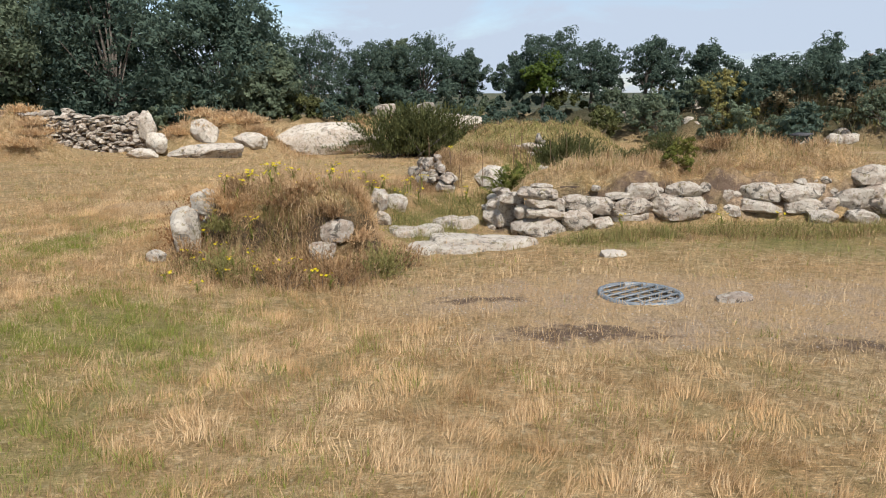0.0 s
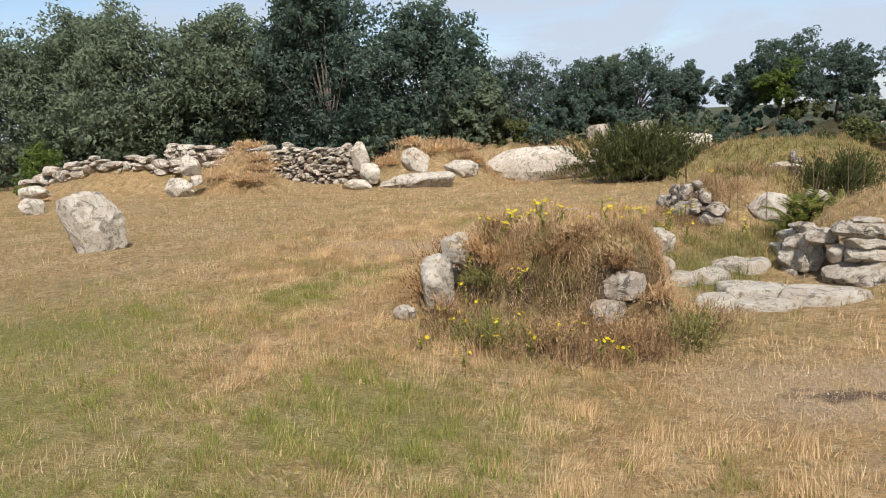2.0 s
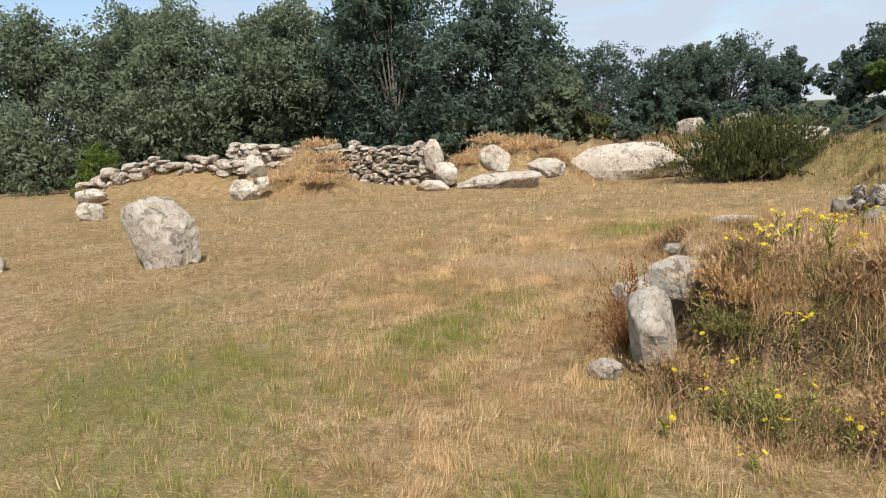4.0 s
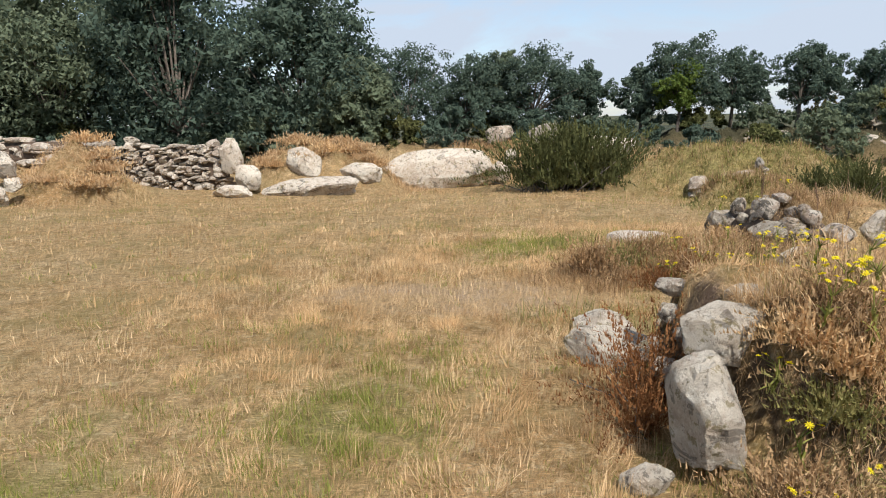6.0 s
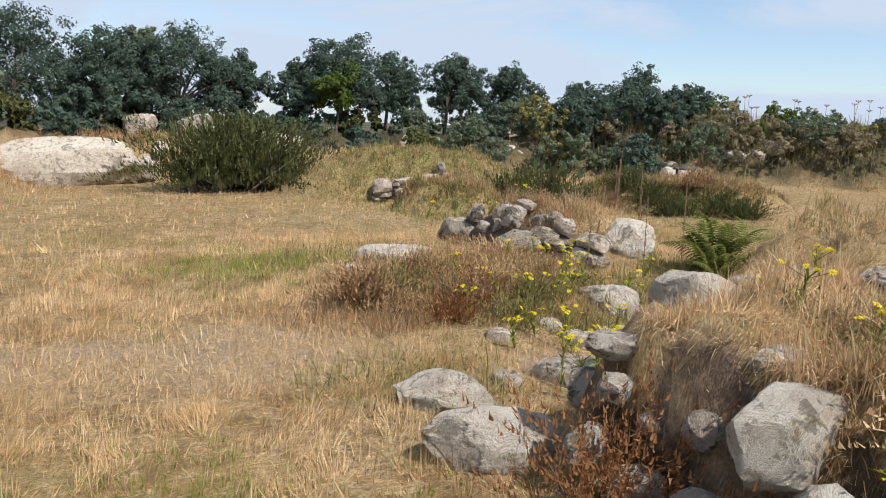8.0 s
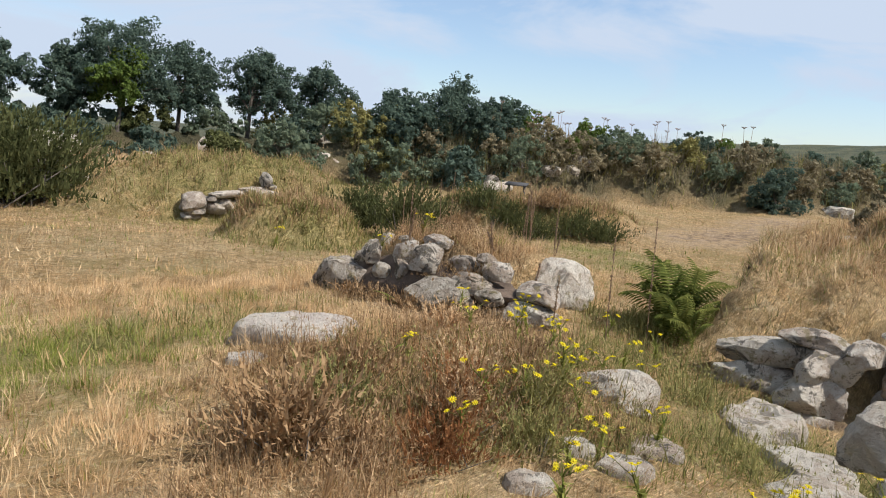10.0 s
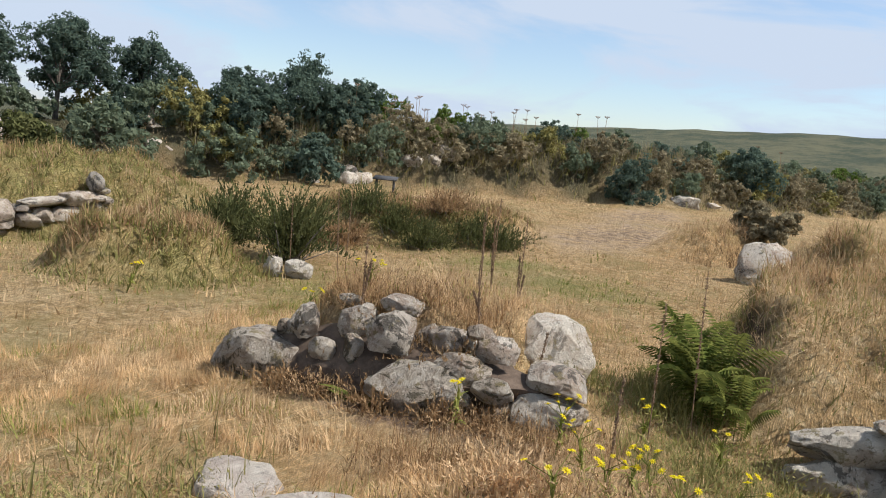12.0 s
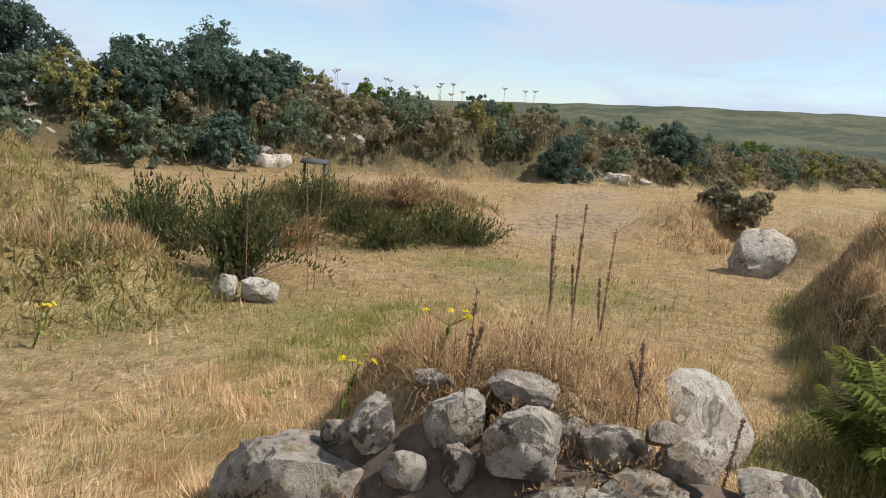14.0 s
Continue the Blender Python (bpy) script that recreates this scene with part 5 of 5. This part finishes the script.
RAGWORT = [(-2.2, 7.0, 0.32, 3), (-2.0, 6.85, 0.22, 4), (-1.85, 6.9, 0.3, 2), (-1.65, 6.75, 0.2, 3), (-2.35, 7.2, 0.4, 3), (-1.5, 6.65, 0.24, 3), (-2.25, 7.45, 0.42, 5), (-2.1, 7.3, 0.3, 4), (-1.95, 7.6, 0.26, 4), (-2.1, 7.8, 0.28, 5), (-1.8, 7.9, 0.3, 4),
           (-1.3, 8.5, 0.3, 6), (-1.1, 8.7, 0.32, 7), (-0.95, 8.4, 0.3, 5), (-1.5, 8.6, 0.22, 4), (-1.75, 9.1, 0.3, 6), (-1.6, 9.25, 0.34, 7)]
RAGWORT_EAST = [(-0.35, 11.5, 0.3, 5), (-0.5, 11.3, 0.28, 5), (-0.9, 10.9, 0.25, 4), (-1.85, 10.05, 0.22, 6), (-1.6, 10.2, 0.2, 5), (-1.2, 10.4, 0.26, 4), (-1.0, 10.7, 0.25, 5), (-0.3, 13.1, 0.25, 4), (-0.1, 13.3, 0.28, 4), (0.15, 13.0, 0.25, 5), (-0.4, 12.0, 0.25, 3), (0.35, 11.3, 0.2, 3), (0.4, 10.9, 0.22, 2), (0.3, 15.5, 0.3, 4), (4.2, 9.1, 0.25, 4), (3.6, 9.2, 0.22, 3), (2.3, 9.1, 0.25, 3)]
RAGWORT_SOUTH = [(-2.3, 6.75, 0.2, 3), (-2.45, 6.95, 0.24, 4), (-2.05, 6.6, 0.16, 3), (-1.75, 6.55, 0.2, 3), (-1.25, 6.55, 0.2, 5), (-1.05, 6.5, 0.16, 4), (-1.4, 6.85, 0.22, 3), (-1.9, 7.15, 0.26, 4), (-2.4, 7.5, 0.24, 5), (-2.2, 6.3, 0.12, 2), (-2.6, 6.6, 0.12, 2)]
RAGWORT_TOP = [(-1.95, 9.2, 0.36, 8), (-1.8, 9.35, 0.38, 9), (-2.0, 9.4, 0.3, 7), (-1.85, 7.75, 0.3, 6), (-1.6, 7.9, 0.32, 7), (-1.4, 8.1, 0.3, 7), (-1.2, 8.0, 0.33, 7), (-1.0, 8.2, 0.34, 8), (-1.55, 7.55, 0.3, 6), (-1.9, 8.2, 0.26, 4), (-1.1, 7.75, 0.3, 6), (-0.8, 8.6, 0.32, 7), (-2.05, 7.6, 0.3, 5), (-1.7, 7.35, 0.34, 6), (-0.6, 11.0, 0.26, 6), (-1.35, 10.6, 0.24, 6)]
rnd = random.Random(47)
RAGWORT_PASSAGE = [(rnd.uniform(-2.0, -0.6), rnd.uniform(8.7, 9.5), rnd.uniform(0.2, 0.34), rnd.randint(3, 6)) for _ in range(12)]
RAGWORT_PASSAGE += [(rnd.uniform(-2.0, -0.2), rnd.uniform(9.9, 11.2), rnd.uniform(0.16, 0.28), rnd.randint(3, 6)) for _ in range(14)]
for k, (x, y, tall, heads) in enumerate(RAGWORT + RAGWORT_EAST + RAGWORT_SOUTH + RAGWORT_TOP + RAGWORT_PASSAGE):
    ragwort(x, y, tall * (0.75 if 7.4 < y < 8.9 else 1), heads + 1, 600 + k, 1.2)


def dock(x, y, tall, seed, arms=2, thick=1.0):
    """A dead brown stalk set with clustered seeds."""
    rnd = random.Random(seed)
    thing = empty("dock_stalk", x, y, ground_z(x, y) - 0.02, "tall dead brown dock stalk with rusty seed clusters", "weed", group="dock stalks")
    bm = bmesh.new()
    lines = [((0, 0, 0), (rnd.uniform(-0.05, 0.05), rnd.uniform(-0.05, 0.05), tall))]
    for k in range(arms):
        a, z = rnd.uniform(0, 6.3), tall * rnd.uniform(0.2, 0.5)
        lines.append(((0, 0, z), (math.cos(a) * 0.06, math.sin(a) * 0.06, z + tall * rnd.uniform(0.25, 0.45))))
    for a, b in lines:
        tube(bm, a, b, 0.004 * thick, 0.002 * thick, 5)
        a, b = Vector(a), Vector(b)
        pts = np.array([tuple(a.lerp(b, rnd.uniform(0.3, 1.0))) for _ in range(60)])
        seeds = new("seed_spike", make_mesh("seed_spike", *leaf_cloud(pts, np.full(60, 0.009 * thick), 6, 0.0055 * thick, seed), SEEDHEAD, False))
        seeds.parent = thing
    part("stem", bm, STALK, thing, "thin brown stem")


DOCKS = [(-0.22, 12.75, 0.68, 1), (1.22, 12.7, 0.95, 2), (1.36, 12.85, 1.0, 1), (1.48, 12.6, 0.95, 2), (1.28, 12.85, 0.7, 1), (0.25, 11.9, 0.42, 0), (0.6, 11.1, 0.95, 0), (0.15, 12.2, 0.4, 1), (2.6, 15.2, 0.95, 0), (2.85, 15.3, 1.05, 0), (2.3, 15.6, 0.8, 0), (-0.35, 11.25, 0.5, 0), (0.3, 11.25, 0.75, 0)]
for k, (x, y, tall, arms) in enumerate(DOCKS):
    dock(x, y, tall, 700 + k, arms)
# broad basal leaves in the cairn's hollow
pts = rooted(np.array([-0.42, -0.40, -0.45, -0.38, -0.44, -0.41, -0.43, -0.39]), np.array([12.55, 12.6, 12.58, 12.52, 12.62, 12.5, 12.57, 12.63]))
weed = empty("dock_rosette", -0.42, 12.57, 0, "broad green leaves growing at the wall's foot", "weed")
leaves = new("leaves", make_mesh("leaves", *blades(pts, 0.2, 0.06, 1.0, 95, 3, 0.6), FERNLEAF, False))
leaves.parent = weed
leaves.matrix_basis = pose(0.42, -12.57, 0)


def umbel(x, y, tall, seed):
    rnd = random.Random(seed)
    thing = empty("umbellifer", x, y, ground_z(x, y) + 0.3, "dead hogweed stalk with flat seed head", "weed", group="hogweed stalks")
    bm = bmesh.new()
    top = Vector((rnd.uniform(-0.1, 0.1), rnd.uniform(-0.1, 0.1), tall))
    tube(bm, (0, 0, -0.3), top, 0.008, 0.006, 5)
    for k in range(9):
        a = 2 * math.pi * k / 9
        tip = top + Vector((math.cos(a) * 0.075, math.sin(a) * 0.075, 0.05))
        tube(bm, top, tip, 0.005, 0.005, 4)
        tube(bm, tip, tip + Vector((0, 0, 0.015)), 0.014, 0.011, 6)
    part("stalk", bm, STALK, thing)


rnd = random.Random(8)
for k in range(34):
    x = rnd.uniform(13, 18) if k < 14 else rnd.uniform(11, 28)
    umbel(x, bank_line(x) + rnd.uniform(-0.8, 0.5), rnd.uniform(0.35, 0.95), 800 + k)

# ---- grating ----
gz = ground_z(1.7, 6.07) - 0.005
grate = empty("drain_grating", 1.70, 6.07, gz, "round galvanised steel grating over a dark pit", "grating")
bm = bmesh.new()
ring = []
for k in range(40):
    a = 2 * math.pi * k / 40
    ring.append([bm.verts.new((math.cos(a) * q, math.sin(a) * q, zz)) for q, zz in ((0.36, 0.0), (0.36, 0.03), (0.325, 0.03), (0.325, -0.02))])
for k in range(40):
    for j in range(3):
        bm.faces.new((ring[k][j], ring[(k + 1) % 40][j], ring[(k + 1) % 40][j + 1], ring[k][j + 1]))
part("rim", bm, STEEL, grate, "steel rim")
for turn, step, thick, top in ((35, 0.1, 0.03, 0.03), (-50, 0.13, 0.018, 0.02)):
    q = -0.3
    while q < 0.31:
        half = math.sqrt(0.33 ** 2 - q * q)
        bm = bmesh.new()
        bmesh.ops.create_cube(bm, size=1, matrix=Matrix.Diagonal((2 * half, thick, 0.01, 1)))
        bar = part("bar", bm, STEEL, grate)
        bar.matrix_basis = pose(0, 0, top - 0.005, 0, 0, turn) @ pose(0, q, 0)
        q += step
# flat disc at ground level, coloured near black as the pit's shade
bm = bmesh.new()
bmesh.ops.create_circle(bm, cap_ends=True, segments=40, radius=0.335)
pit = part("pit", bm, PIT_SHADE, grate, "flat near-black disc under the bars, pit shade in its colour")
pit.matrix_basis = pose(0, 0, 0.003)

# ---- field furniture ----
SIGN_X, SIGN_Y = 9.6, 19.7
sign = empty("information_sign", SIGN_X, SIGN_Y, ground_z(SIGN_X, SIGN_Y) - 0.03, "small black lectern sign on two posts", "sign")
for q in (-0.19, 0.19):
    bm = bmesh.new()
    bmesh.ops.create_cube(bm, size=1, matrix=Matrix.Translation((0, 0, 0.28)) @ Matrix.Diagonal((0.05, 0.05, 0.56, 1)))
    leg = part("post", bm, POST, sign)
    leg.matrix_basis = pose(0, 0, 0, 0, 0, -63) @ pose(q, 0, 0)
bm = bmesh.new()
bmesh.ops.create_cube(bm, size=1, matrix=Matrix.Diagonal((0.52, 0.34, 0.03, 1)))
bmesh.ops.bevel(bm, geom=bm.edges[:], offset=0.006, segments=2, affect="EDGES")
panel = part("panel", bm, POST, sign, "tilted dark panel")
panel.matrix_basis = pose(0, 0, 0.58, 0, 0, -63) @ pose(0, 0, 0, 9, 0, 0)
pole = empty("marker_pole", 15.7, 23.5, ground_z(15.7, 23.5), "thin pale marker pole standing in the hedge", "pole")
bm = bmesh.new()
tube(bm, (0, 0, -0.3), (0, 0, 1.25), 0.03, 0.028, 8)
tube(bm, (0, 0, 1.25), (0, 0, 1.3), 0.034, 0.02, 8)
part("shaft", bm, STEEL, pole)
